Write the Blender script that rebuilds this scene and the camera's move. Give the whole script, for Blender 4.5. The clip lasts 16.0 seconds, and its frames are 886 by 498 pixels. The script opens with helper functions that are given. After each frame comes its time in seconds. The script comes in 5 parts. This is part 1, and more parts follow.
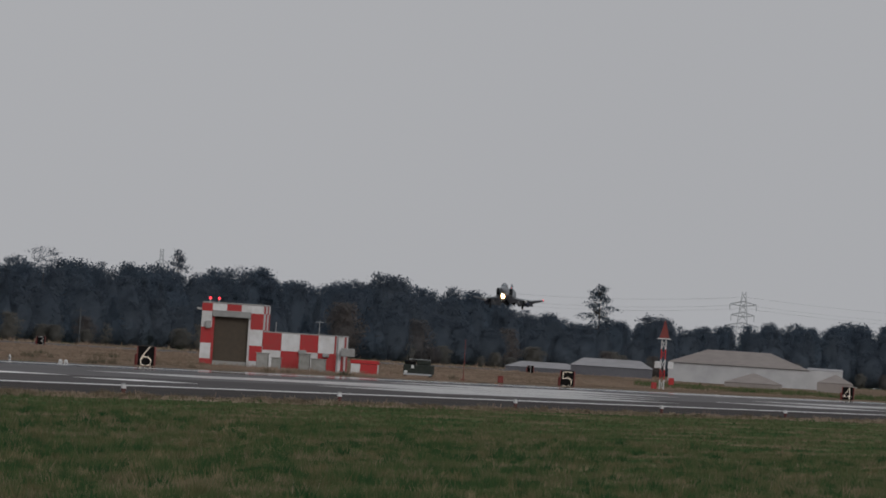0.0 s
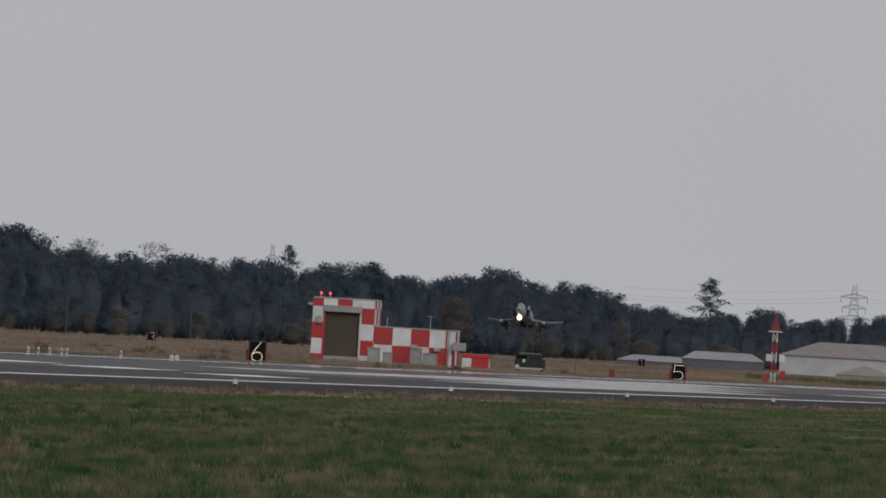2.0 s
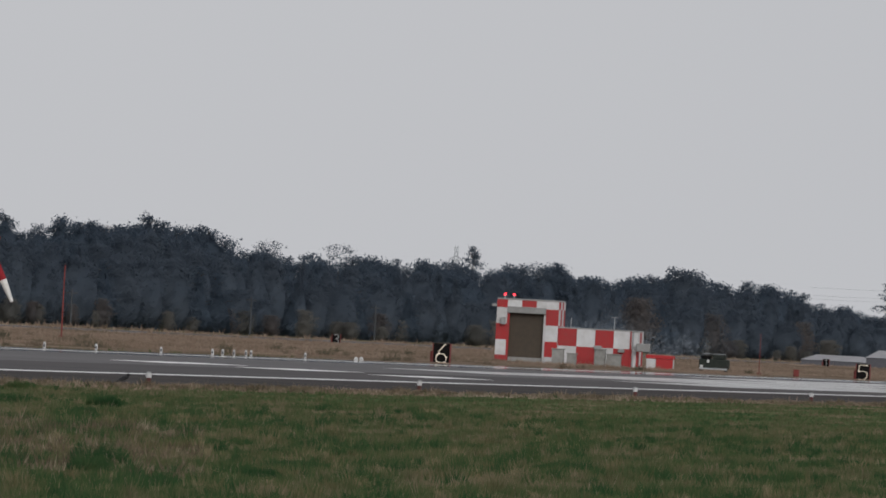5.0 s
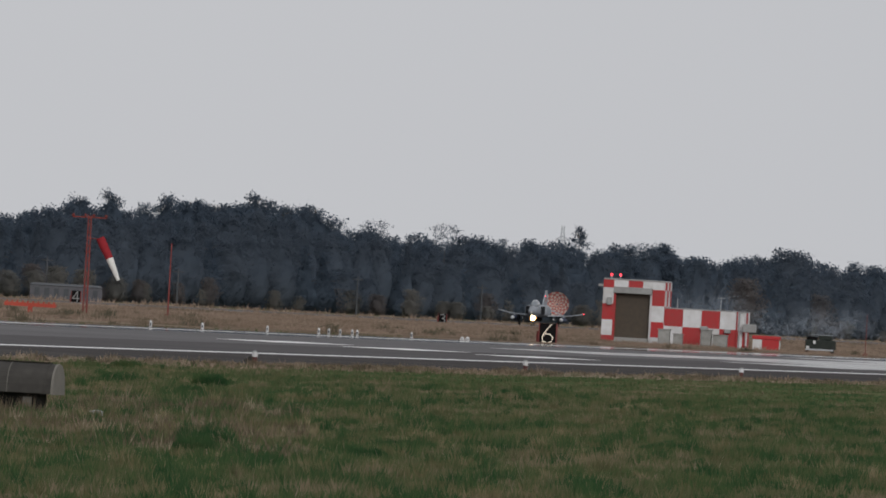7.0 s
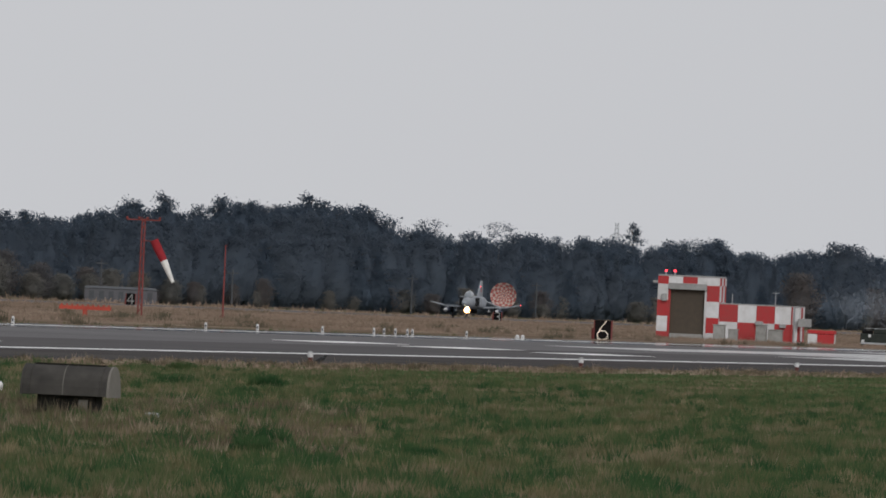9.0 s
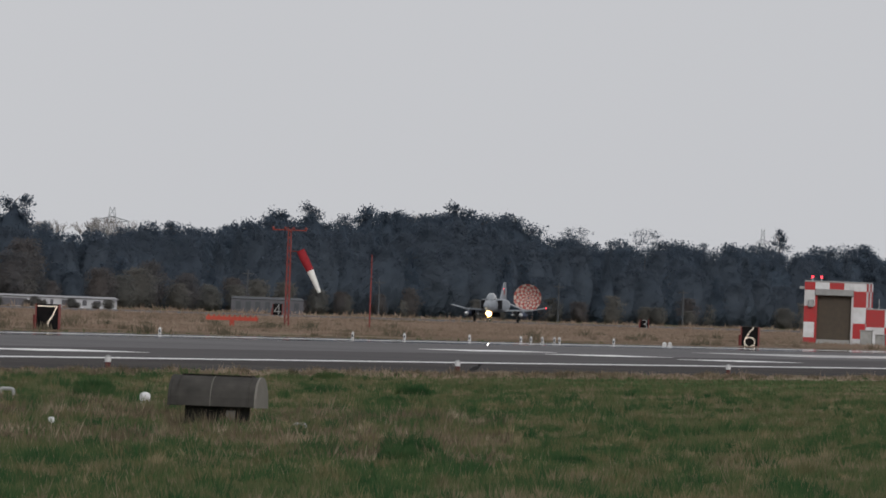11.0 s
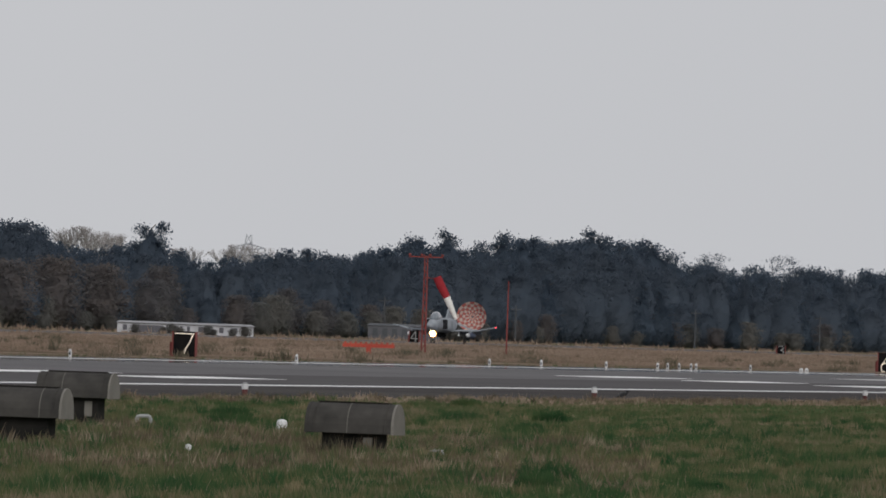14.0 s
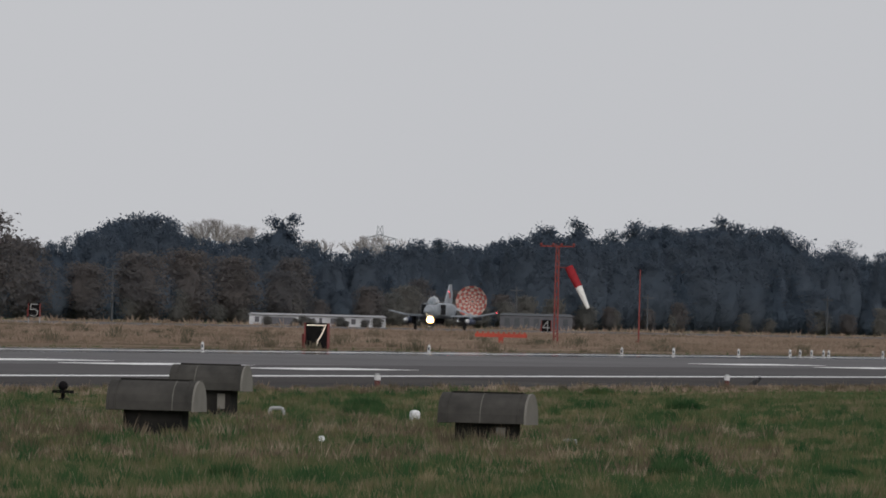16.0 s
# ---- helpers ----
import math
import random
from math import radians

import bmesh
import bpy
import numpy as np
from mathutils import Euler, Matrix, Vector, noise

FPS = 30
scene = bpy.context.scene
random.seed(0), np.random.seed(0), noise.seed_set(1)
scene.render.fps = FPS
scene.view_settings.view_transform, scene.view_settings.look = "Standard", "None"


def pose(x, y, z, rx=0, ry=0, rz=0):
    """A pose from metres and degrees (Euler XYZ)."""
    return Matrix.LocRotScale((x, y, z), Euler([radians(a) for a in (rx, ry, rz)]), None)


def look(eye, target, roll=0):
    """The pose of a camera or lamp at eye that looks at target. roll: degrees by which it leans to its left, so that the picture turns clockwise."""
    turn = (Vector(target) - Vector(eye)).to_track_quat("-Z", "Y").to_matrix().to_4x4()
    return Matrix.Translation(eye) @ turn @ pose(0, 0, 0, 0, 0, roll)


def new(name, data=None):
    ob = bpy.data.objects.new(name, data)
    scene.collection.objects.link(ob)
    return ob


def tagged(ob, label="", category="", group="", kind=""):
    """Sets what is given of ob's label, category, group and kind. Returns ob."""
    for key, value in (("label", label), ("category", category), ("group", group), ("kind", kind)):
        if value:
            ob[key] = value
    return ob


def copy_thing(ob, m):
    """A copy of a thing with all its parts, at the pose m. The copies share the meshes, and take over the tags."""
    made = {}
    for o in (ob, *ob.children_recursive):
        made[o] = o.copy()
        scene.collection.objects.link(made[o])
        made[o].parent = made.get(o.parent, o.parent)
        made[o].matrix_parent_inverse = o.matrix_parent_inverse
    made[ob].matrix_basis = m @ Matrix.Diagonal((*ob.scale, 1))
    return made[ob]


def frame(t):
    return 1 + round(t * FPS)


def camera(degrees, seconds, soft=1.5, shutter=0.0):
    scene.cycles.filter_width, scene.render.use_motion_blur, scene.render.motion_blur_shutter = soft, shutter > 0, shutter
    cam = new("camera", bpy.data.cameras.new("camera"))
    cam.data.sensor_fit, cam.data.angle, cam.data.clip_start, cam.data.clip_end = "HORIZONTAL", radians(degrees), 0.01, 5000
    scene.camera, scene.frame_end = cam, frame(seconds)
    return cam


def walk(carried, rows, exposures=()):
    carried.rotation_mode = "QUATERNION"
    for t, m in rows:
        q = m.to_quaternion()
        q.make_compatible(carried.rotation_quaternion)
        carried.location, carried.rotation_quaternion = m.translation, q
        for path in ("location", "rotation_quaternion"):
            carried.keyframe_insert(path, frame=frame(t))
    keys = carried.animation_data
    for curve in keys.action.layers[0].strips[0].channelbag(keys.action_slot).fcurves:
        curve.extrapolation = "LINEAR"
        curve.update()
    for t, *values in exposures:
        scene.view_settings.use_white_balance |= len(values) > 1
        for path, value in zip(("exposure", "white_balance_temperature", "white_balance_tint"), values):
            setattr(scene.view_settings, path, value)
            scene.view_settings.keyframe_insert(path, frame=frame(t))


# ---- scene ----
# The camera stands still beside the field and pans; x runs along the runways, y across them.
cam = camera(2.807, 16.0, soft=1.75)
EYE = 2.04
PAN = [
    (0, 5.7380, 0.3323, 3.639),
    (0.5, 5.8481, 0.3311, 3.261),
    (1, 5.9229, 0.3426, 3.208),
    (1.5, 5.9773, 0.3243, 3.287),
    (2, 6.0872, 0.2925, 3.368),
    (2.5, 6.2249, 0.2518, 3.509),
    (3, 6.3491, 0.2109, 3.287),
    (3.5, 6.4371, 0.2204, 3.240),
    (4, 6.5308, 0.2459, 3.206),
    (6.5, 6.8664, 0.2219, 3.168),
    (7, 7.0022, 0.1807, 3.311),
    (7.5, 7.0881, 0.1686, 3.491),
    (8, 7.0719, 0.2010, 3.268),
    (8.5, 7.0815, 0.1869, 2.991),
    (9, 7.1732, 0.1674, 2.623),
    (11.5, 7.7000, 0.1865, 2.119),
    (12, 7.8539, 0.2009, 2.151),
    (12.5, 7.9255, 0.1959, 2.154),
    (13, 7.9530, 0.1718, 2.107),
    (13.5, 7.9849, 0.2039, 2.033),
    (14, 8.0730, 0.2435, 2.044),
    (14.5, 8.1866, 0.2504, 1.944),
    (15, 8.3041, 0.2612, 1.805),
    (15.5, 8.3987, 0.2391, 1.599),
    (16, 8.4880, 0.1983, 1.492),
]
EXPOSURES = [(0.0, -0.37), (1.5, -0.32), (2.5, -0.18), (3.5, -0.04), (4.2, 0.0), (7.0, 0.05), (9.0, 0.12), (12.0, 0.09), (16.0, 0.04)]
walk(cam, [(t, pose(0, 0, EYE, 90 + pitch, 0, yaw - 90) @ pose(0, 0, 0, 0, 0, roll)) for t, yaw, pitch, roll in PAN], EXPOSURES)

# ---- sky and sun: a closed grey overcast ----
world = bpy.data.worlds.new("overcast")
scene.world = world
world.use_nodes = True
wn, wl = world.node_tree.nodes, world.node_tree.links
sky = wn.new("ShaderNodeTexSky")
sky.sky_type = "NISHITA"
sky.sun_disc = False
sky.sun_elevation, sky.sun_rotation = radians(30), radians(242)
sky.dust_density = 4.0
pale = wn.new("ShaderNodeHueSaturation")
pale.inputs["Saturation"].default_value = 0.1
pale.inputs["Value"].default_value = 0.1
cloud = wn.new("ShaderNodeTexNoise")
cloud.inputs["Scale"].default_value = 9.0
cloud.inputs["Detail"].default_value = 3.0
ramp = wn.new("ShaderNodeValToRGB")
ramp.color_ramp.elements[0].position, ramp.color_ramp.elements[0].color = 0.3, (0.543, 0.552, 0.58, 1)
ramp.color_ramp.elements[1].position, ramp.color_ramp.elements[1].color = 0.7, (0.577, 0.585, 0.611, 1)
blend = wn.new("ShaderNodeMix")
blend.data_type = "RGBA"
blend.inputs[0].default_value = 0.9
wl.new(sky.outputs[0], pale.inputs["Color"])
wl.new(cloud.outputs["Fac"], ramp.inputs[0])
wl.new(pale.outputs[0], blend.inputs[6])
wl.new(ramp.outputs[0], blend.inputs[7])
wl.new(blend.outputs[2], wn["Background"].inputs["Color"])
wn["Background"].inputs["Strength"].default_value = 1.0
sun = new("sun", bpy.data.lights.new("sun", "SUN"))
sun.data.energy, sun.data.angle, sun.data.color = 1.35, radians(30), (1.0, 0.95, 0.9)
sun.matrix_world = look((-500, -260, 330), (0, 0, 0))


# ---- materials ----
def material(name, base, other=None, rough=0.8, metal=0.0, fine=3.0, coarse=0.2, bump=0.1, amount=0.5, gloss=0.5, isle=0.0, thing=0.0, wet=0.0):
    """A surface whose colour wanders from base to other at two scales, in metres."""
    m = bpy.data.materials.new(name)
    m.use_nodes = True
    n, l = m.node_tree.nodes, m.node_tree.links
    p = n["Principled BSDF"]
    p.inputs["Roughness"].default_value, p.inputs["Metallic"].default_value = rough, metal
    p.inputs["Specular IOR Level"].default_value = gloss
    p.inputs["Coat Weight"].default_value, p.inputs["Coat Roughness"].default_value = wet, 0.035
    other = other or tuple(c * 0.75 for c in base)
    geo = n.new("ShaderNodeNewGeometry")
    a, b = n.new("ShaderNodeTexNoise"), n.new("ShaderNodeTexNoise")
    for tex, scale in ((a, coarse), (b, fine)):
        tex.inputs["Scale"].default_value, tex.inputs["Detail"].default_value = scale, 4.0
        l.new(geo.outputs["Position"], tex.inputs["Vector"])
    add = n.new("ShaderNodeMath")
    add.operation = "ADD"
    l.new(a.outputs["Fac"], add.inputs[0])
    l.new(b.outputs["Fac"], add.inputs[1])
    last = add.outputs[0]
    for size, source in ((isle, geo.outputs["Random Per Island"]), (thing, None)):
        if size:
            if source is None:
                source = n.new("ShaderNodeObjectInfo").outputs["Random"]
            mul = n.new("ShaderNodeMath")
            mul.operation = "MULTIPLY_ADD"
            mul.inputs[1].default_value = size
            l.new(source, mul.inputs[0])
            l.new(last, mul.inputs[2])
            sub = n.new("ShaderNodeMath")
            sub.operation = "SUBTRACT"
            sub.inputs[1].default_value = size / 2
            l.new(mul.outputs[0], sub.inputs[0])
            last = sub.outputs[0]
    r = n.new("ShaderNodeMapRange")
    r.inputs["From Min"].default_value, r.inputs["From Max"].default_value = 1 - amount / 2, 1 + amount / 2
    l.new(last, r.inputs["Value"])
    mix = n.new("ShaderNodeMix")
    mix.data_type = "RGBA"
    l.new(r.outputs[0], mix.inputs[0])
    mix.inputs[6].default_value, mix.inputs[7].default_value = (*base, 1), (*other, 1)
    l.new(mix.outputs[2], p.inputs["Base Color"])
    if bump:
        bp = n.new("ShaderNodeBump")
        bp.inputs["Strength"].default_value, bp.inputs["Distance"].default_value = bump, 0.05
        l.new(b.outputs["Fac"], bp.inputs["Height"])
        l.new(bp.outputs[0], p.inputs["Normal"])
    return m


def glow(name, color, strength):
    m = bpy.data.materials.new(name)
    m.use_nodes = True
    p = m.node_tree.nodes["Principled BSDF"]
    p.inputs["Base Color"].default_value = (*color, 1)
    p.inputs["Emission Color"].default_value, p.inputs["Emission Strength"].default_value = (*color, 1), strength
    return m


def three_tone(name, tones, scale, stretch=(1, 1, 1), through_light=0.5, fine=6.0):
    """Turf or foliage: a few colours in drifting patches."""
    m = bpy.data.materials.new(name)
    m.use_nodes = True
    n, l = m.node_tree.nodes, m.node_tree.links
    n.remove(n["Principled BSDF"])
    geo, mp = n.new("ShaderNodeNewGeometry"), n.new("ShaderNodeMapping")
    mp.inputs["Scale"].default_value = stretch
    l.new(geo.outputs["Position"], mp.inputs["Vector"])
    a, b = n.new("ShaderNodeTexNoise"), n.new("ShaderNodeTexNoise")
    for tex, s, d in ((a, scale, 5.0), (b, fine, 2.0)):
        tex.inputs["Scale"].default_value, tex.inputs["Detail"].default_value = s, d
        l.new(mp.outputs[0], tex.inputs["Vector"])
    m1 = n.new("ShaderNodeMath")
    m1.operation = "MULTIPLY_ADD"
    m1.inputs[1].default_value = 0.35
    l.new(b.outputs["Fac"], m1.inputs[0])
    l.new(a.outputs["Fac"], m1.inputs[2])
    m2 = n.new("ShaderNodeMath")
    m2.operation = "MULTIPLY_ADD"
    m2.inputs[1].default_value = 0.14
    l.new(geo.outputs["Random Per Island"], m2.inputs[0])
    l.new(m1.outputs[0], m2.inputs[2])
    r = n.new("ShaderNodeValToRGB")
    r.color_ramp.elements[0].position, r.color_ramp.elements[1].position = 0.56, 0.94
    r.color_ramp.elements[0].color, r.color_ramp.elements[1].color = (*tones[0], 1), (*tones[-1], 1)
    for i, c in enumerate(tones[1:-1], 1):
        e = r.color_ramp.elements.new(0.56 + 0.38 * i / (len(tones) - 1))
        e.color = (*c, 1)
    l.new(m2.outputs[0], r.inputs[0])
    d, t, s = n.new("ShaderNodeBsdfDiffuse"), n.new("ShaderNodeBsdfTranslucent"), n.new("ShaderNodeMixShader")
    s.inputs[0].default_value = through_light
    for sh in (d, t):
        l.new(r.outputs[0], sh.inputs["Color"])
    l.new(d.outputs[0], s.inputs[1])
    l.new(t.outputs[0], s.inputs[2])
    l.new(s.outputs[0], n["Material Output"].inputs["Surface"])
    return m


def foliage(name, dark, light, spread=1.0, thin=0.55):
    """Leaves that let light through: a tone for each tree, a little variety from clump to clump."""
    m = bpy.data.materials.new(name)
    m.use_nodes = True
    n, l = m.node_tree.nodes, m.node_tree.links
    n.remove(n["Principled BSDF"])
    geo, info, tex = n.new("ShaderNodeNewGeometry"), n.new("ShaderNodeObjectInfo"), n.new("ShaderNodeTexNoise")
    tex.inputs["Scale"].default_value, tex.inputs["Detail"].default_value = 0.25, 3.0
    l.new(geo.outputs["Position"], tex.inputs["Vector"])
    last = tex.outputs["Fac"]
    for source, size in ((info.outputs["Random"], 0.45), (geo.outputs["Random Per Island"], 0.25)):
        k = n.new("ShaderNodeMath")
        k.operation = "MULTIPLY_ADD"
        k.inputs[1].default_value = size * spread
        l.new(source, k.inputs[0])
        l.new(last, k.inputs[2])
        last = k.outputs[0]
    r = n.new("ShaderNodeMapRange")
    r.inputs["From Min"].default_value, r.inputs["From Max"].default_value = 0.45, 1.2
    l.new(last, r.inputs["Value"])
    mix = n.new("ShaderNodeMix")
    mix.data_type = "RGBA"
    mix.inputs[6].default_value, mix.inputs[7].default_value = (*dark, 1), (*light, 1)
    l.new(r.outputs[0], mix.inputs[0])
    d, t, s = n.new("ShaderNodeBsdfDiffuse"), n.new("ShaderNodeBsdfTranslucent"), n.new("ShaderNodeMixShader")
    s.inputs[0].default_value = thin
    for sh in (d, t):
        l.new(mix.outputs[2], sh.inputs["Color"])
    l.new(d.outputs[0], s.inputs[1])
    l.new(t.outputs[0], s.inputs[2])
    l.new(s.outputs[0], n["Material Output"].inputs["Surface"])
    return m


def thin_air(name, color, cover):
    """Flecks of smoke that hide only a little of what is behind them."""
    m = bpy.data.materials.new(name)
    m.use_nodes = True
    n, l = m.node_tree.nodes, m.node_tree.links
    n.remove(n["Principled BSDF"])
    d, t, s = n.new("ShaderNodeBsdfTranslucent"), n.new("ShaderNodeBsdfTransparent"), n.new("ShaderNodeMixShader")
    d.inputs["Color"].default_value = (*color, 1)
    s.inputs[0].default_value = cover
    l.new(t.outputs[0], s.inputs[1])
    l.new(d.outputs[0], s.inputs[2])
    l.new(s.outputs[0], n["Material Output"].inputs["Surface"])
    return m


TURF = three_tone("turf", [(0.05, 0.1, 0.042), (0.09, 0.128, 0.056), (0.145, 0.14, 0.08), (0.25, 0.205, 0.14)], 0.6, (0.05, 1.0, 1.0), fine=2.6)
STRAW = three_tone("straw_grass", [(0.17, 0.145, 0.105), (0.28, 0.21, 0.16), (0.34, 0.26, 0.205), (0.4, 0.32, 0.255)], 0.1, (0.2, 1.0, 1.0), fine=0.5)
LUSH = three_tone("lush_grass", [(0.03, 0.08, 0.034), (0.042, 0.096, 0.04), (0.06, 0.11, 0.046), (0.09, 0.125, 0.052)], 0.8)
BRUSHGRASS = three_tone("field_weeds", [(0.1, 0.1, 0.07), (0.14, 0.125, 0.09), (0.19, 0.155, 0.115), (0.25, 0.2, 0.155)], 0.2)
HAY = three_tone("dull_hay", [(0.085, 0.1, 0.05), (0.135, 0.13, 0.068), (0.19, 0.165, 0.095), (0.32, 0.265, 0.17)], 0.9, (0.3, 1.0, 1.0), fine=4.0)
WEED = three_tone("dry_weed", [(0.075, 0.072, 0.048), (0.14, 0.11, 0.078), (0.2, 0.16, 0.115), (0.4, 0.33, 0.25)], 0.9, (0.3, 1.0, 1.0), fine=4.0)
ASPHALT = material("runway_asphalt", (0.118, 0.115, 0.12), (0.17, 0.166, 0.17), rough=0.95, fine=1.2, coarse=0.04, bump=0.0, amount=0.7, gloss=0.0, wet=0.012)
KEEL = material("worn_asphalt_lane", (0.086, 0.083, 0.086), (0.118, 0.114, 0.116), rough=0.95, fine=1.0, coarse=0.04, bump=0.0, amount=0.7, gloss=0.0, wet=0.012)
SHOULDER = material("shoulder_asphalt", (0.058, 0.055, 0.056), (0.085, 0.08, 0.078), rough=0.95, fine=1.2, coarse=0.06, bump=0.0, gloss=0.0)
WET = material("wet_asphalt", (0.058, 0.056, 0.057), (0.085, 0.08, 0.078), rough=0.95, fine=1.2, coarse=0.06, bump=0.0, gloss=0.0, wet=0.9)
GREENPAINT = material("dark_green_paint", (0.02, 0.026, 0.023), (0.035, 0.04, 0.036), rough=0.8, gloss=0.15)
PAINT = material("runway_paint", (0.82, 0.82, 0.82), (0.6, 0.6, 0.6), rough=0.6, fine=2.0, coarse=0.1, bump=0.0, amount=1.2)
# white marking paint, broken in tone to imitate streaks of glint
STREAKED = material("glint_streaked_paint", (0.72, 0.72, 0.72), (0.2, 0.2, 0.2), rough=0.6, fine=0.9, coarse=0.12, bump=0.0, amount=0.55, wet=0.25)
RED = material("red_paint", (0.4, 0.038, 0.042), (0.31, 0.055, 0.055), rough=0.75, fine=2.5, coarse=0.6, thing=0.4, gloss=0.15, amount=0.7)
WHITE = material("white_paint", (0.62, 0.63, 0.65), (0.44, 0.44, 0.44), rough=0.75, fine=2.0, coarse=0.6, thing=0.3, gloss=0.2, amount=0.7)
BROWN = material("brown_shutter", (0.06, 0.045, 0.03), (0.045, 0.035, 0.025), rough=0.7)
GREY = material("grey_cabinet", (0.3, 0.31, 0.31), (0.22, 0.22, 0.22), rough=0.6)
DARK = material("black_paint", (0.006, 0.006, 0.007), (0.012, 0.011, 0.011), rough=0.9, gloss=0.05)
MAROON = material("maroon_paint", (0.11, 0.03, 0.03), (0.07, 0.025, 0.025), rough=0.8)
ORANGE = material("safety_orange", (0.44, 0.075, 0.05), (0.34, 0.06, 0.042), rough=0.7, gloss=0.2)
RUST = material("red_primer", (0.21, 0.04, 0.036), (0.15, 0.035, 0.032), rough=0.8)
OLIVE = material("weathered_hood", (0.036, 0.035, 0.033), (0.062, 0.059, 0.055), rough=0.9, fine=4.0, coarse=1.0, bump=0.2, amount=0.6, gloss=0.1)
PALE = material("pale_hood_end", (0.2, 0.19, 0.172), (0.15, 0.142, 0.13), rough=0.9, gloss=0.1)
SEAM = material("worn_seam", (0.13, 0.125, 0.115), (0.09, 0.085, 0.078), rough=0.9, gloss=0.1)
CONCRETE = material("concrete", (0.3, 0.3, 0.29), (0.2, 0.2, 0.19), rough=0.9)
SOOT = material("dark_plinth", (0.012, 0.012, 0.012), (0.028, 0.026, 0.024), rough=0.9, gloss=0.05)
JETGREY = material("aircraft_grey", (0.27, 0.295, 0.325), (0.17, 0.185, 0.205), rough=0.6, fine=1.2, coarse=0.4, bump=0.0, amount=0.5, gloss=0.3)
JETDARK = material("aircraft_dark", (0.022, 0.024, 0.028), (0.014, 0.014, 0.016), rough=0.8, bump=0.0, gloss=0.1)
TANK = material("tank_blue_grey", (0.04, 0.055, 0.095), (0.03, 0.04, 0.07), rough=0.6, bump=0.0, gloss=0.2)
RUBBER = material("rubber", (0.02, 0.02, 0.02), rough=0.9)
CANOPY = material("canopy_glass", (0.1, 0.12, 0.14), (0.2, 0.22, 0.24), rough=0.12, gloss=0.8, bump=0.0)
CHUTE_RED = material("chute_red", (0.37, 0.115, 0.1), (0.31, 0.1, 0.09), rough=0.9, bump=0.0, gloss=0.05)
CHUTE_WHITE = material("chute_white", (0.47, 0.39, 0.34), (0.4, 0.31, 0.28), rough=0.9, bump=0.0, gloss=0.05)
SOCK_RED = material("sock_red", (0.29, 0.03, 0.038), rough=0.95, gloss=0.1)
SOCK_WHITE = material("sock_white", (0.75, 0.75, 0.73), rough=0.9)
BARK = material("bark", (0.06, 0.05, 0.045), (0.09, 0.08, 0.07), rough=0.95)
# needles, leaves and autumn leaves: distance haze is put into their pale bluish colours
NEEDLE = foliage("hazed_needles", (0.088, 0.118, 0.158), (0.106, 0.134, 0.172), 0.5)
LEAF = foliage("hazed_leaves", (0.096, 0.122, 0.158), (0.118, 0.14, 0.17), 0.5)
AUTUMN = foliage("hazed_autumn_leaves", (0.135, 0.138, 0.15), (0.185, 0.162, 0.152), 0.7)
BRUSH = foliage("roadside_brush", (0.165, 0.17, 0.166), (0.23, 0.216, 0.195), 0.7)
TWIG = material("bare_twigs", (0.24, 0.23, 0.23), (0.3, 0.28, 0.27), rough=0.95, bump=0.0)
STEEL = material("galvanised_steel", (0.36, 0.38, 0.4), (0.3, 0.32, 0.34), rough=0.8, gloss=0.2)
# far steel, its colour lightened to stand in for haze
HAZED = material("haze_paled_lattice", (0.42, 0.44, 0.47), (0.36, 0.38, 0.41), rough=0.9, gloss=0.1)
POLEGREY = material("pole_grey", (0.07, 0.076, 0.086), rough=0.9)
ROOF = material("faded_roof", (0.19, 0.168, 0.162), (0.235, 0.212, 0.2), rough=0.9, fine=0.6, coarse=0.05)
ROOFPALE = material("pale_roof", (0.3, 0.3, 0.315), (0.22, 0.22, 0.235), rough=0.8, fine=0.6, coarse=0.05)
WALLWHITE = material("far_white_wall", (0.42, 0.425, 0.44), (0.33, 0.335, 0.35), rough=0.9, fine=0.5, coarse=0.06)
WALLDIM = material("dim_white_wall", (0.5, 0.51, 0.54), (0.3, 0.31, 0.33), rough=0.9, fine=0.9, coarse=0.3, amount=0.6)
WALLGREY = material("far_grey_wall", (0.108, 0.108, 0.122), (0.085, 0.085, 0.098), rough=0.9)
LAMP_WARM = glow("landing_lamp", (1.0, 0.84, 0.6), 230.0)
# glow of a disc added to imitate the orange glare round the landing lamp
LAMP_HALO = glow("lamp_reflector", (1.0, 0.5, 0.16), 1.3)
LAMP_RED = glow("red_lamp", (1.0, 0.04, 0.06), 3.0)
LAMP_SIGN = glow("sign_bulb", (1.0, 0.88, 0.72), 0.55)
SMOKE = thin_air("thin_smoke", (0.55, 0.61, 0.68), 0.1)
CROW = material("crow_feather", (0.012, 0.012, 0.014), rough=0.6)


# ---- small builders ----
def part(name, bm, mat, parent=None, label="", smooth=False):
    me = bpy.data.meshes.new(name)
    bm.normal_update()
    bm.to_mesh(me)
    bm.free()
    if smooth:
        for p in me.polygons:
            p.use_smooth = True
    me.materials.append(mat)
    ob = new(name, me)
    ob.parent = parent
    return tagged(ob, label) if label else ob


def thing(name, m, label, category, group="", kind=""):
    ob = new(name)
    ob.empty_display_size = 0.2
    ob.matrix_basis = m
    return tagged(ob, label, category, group, kind)


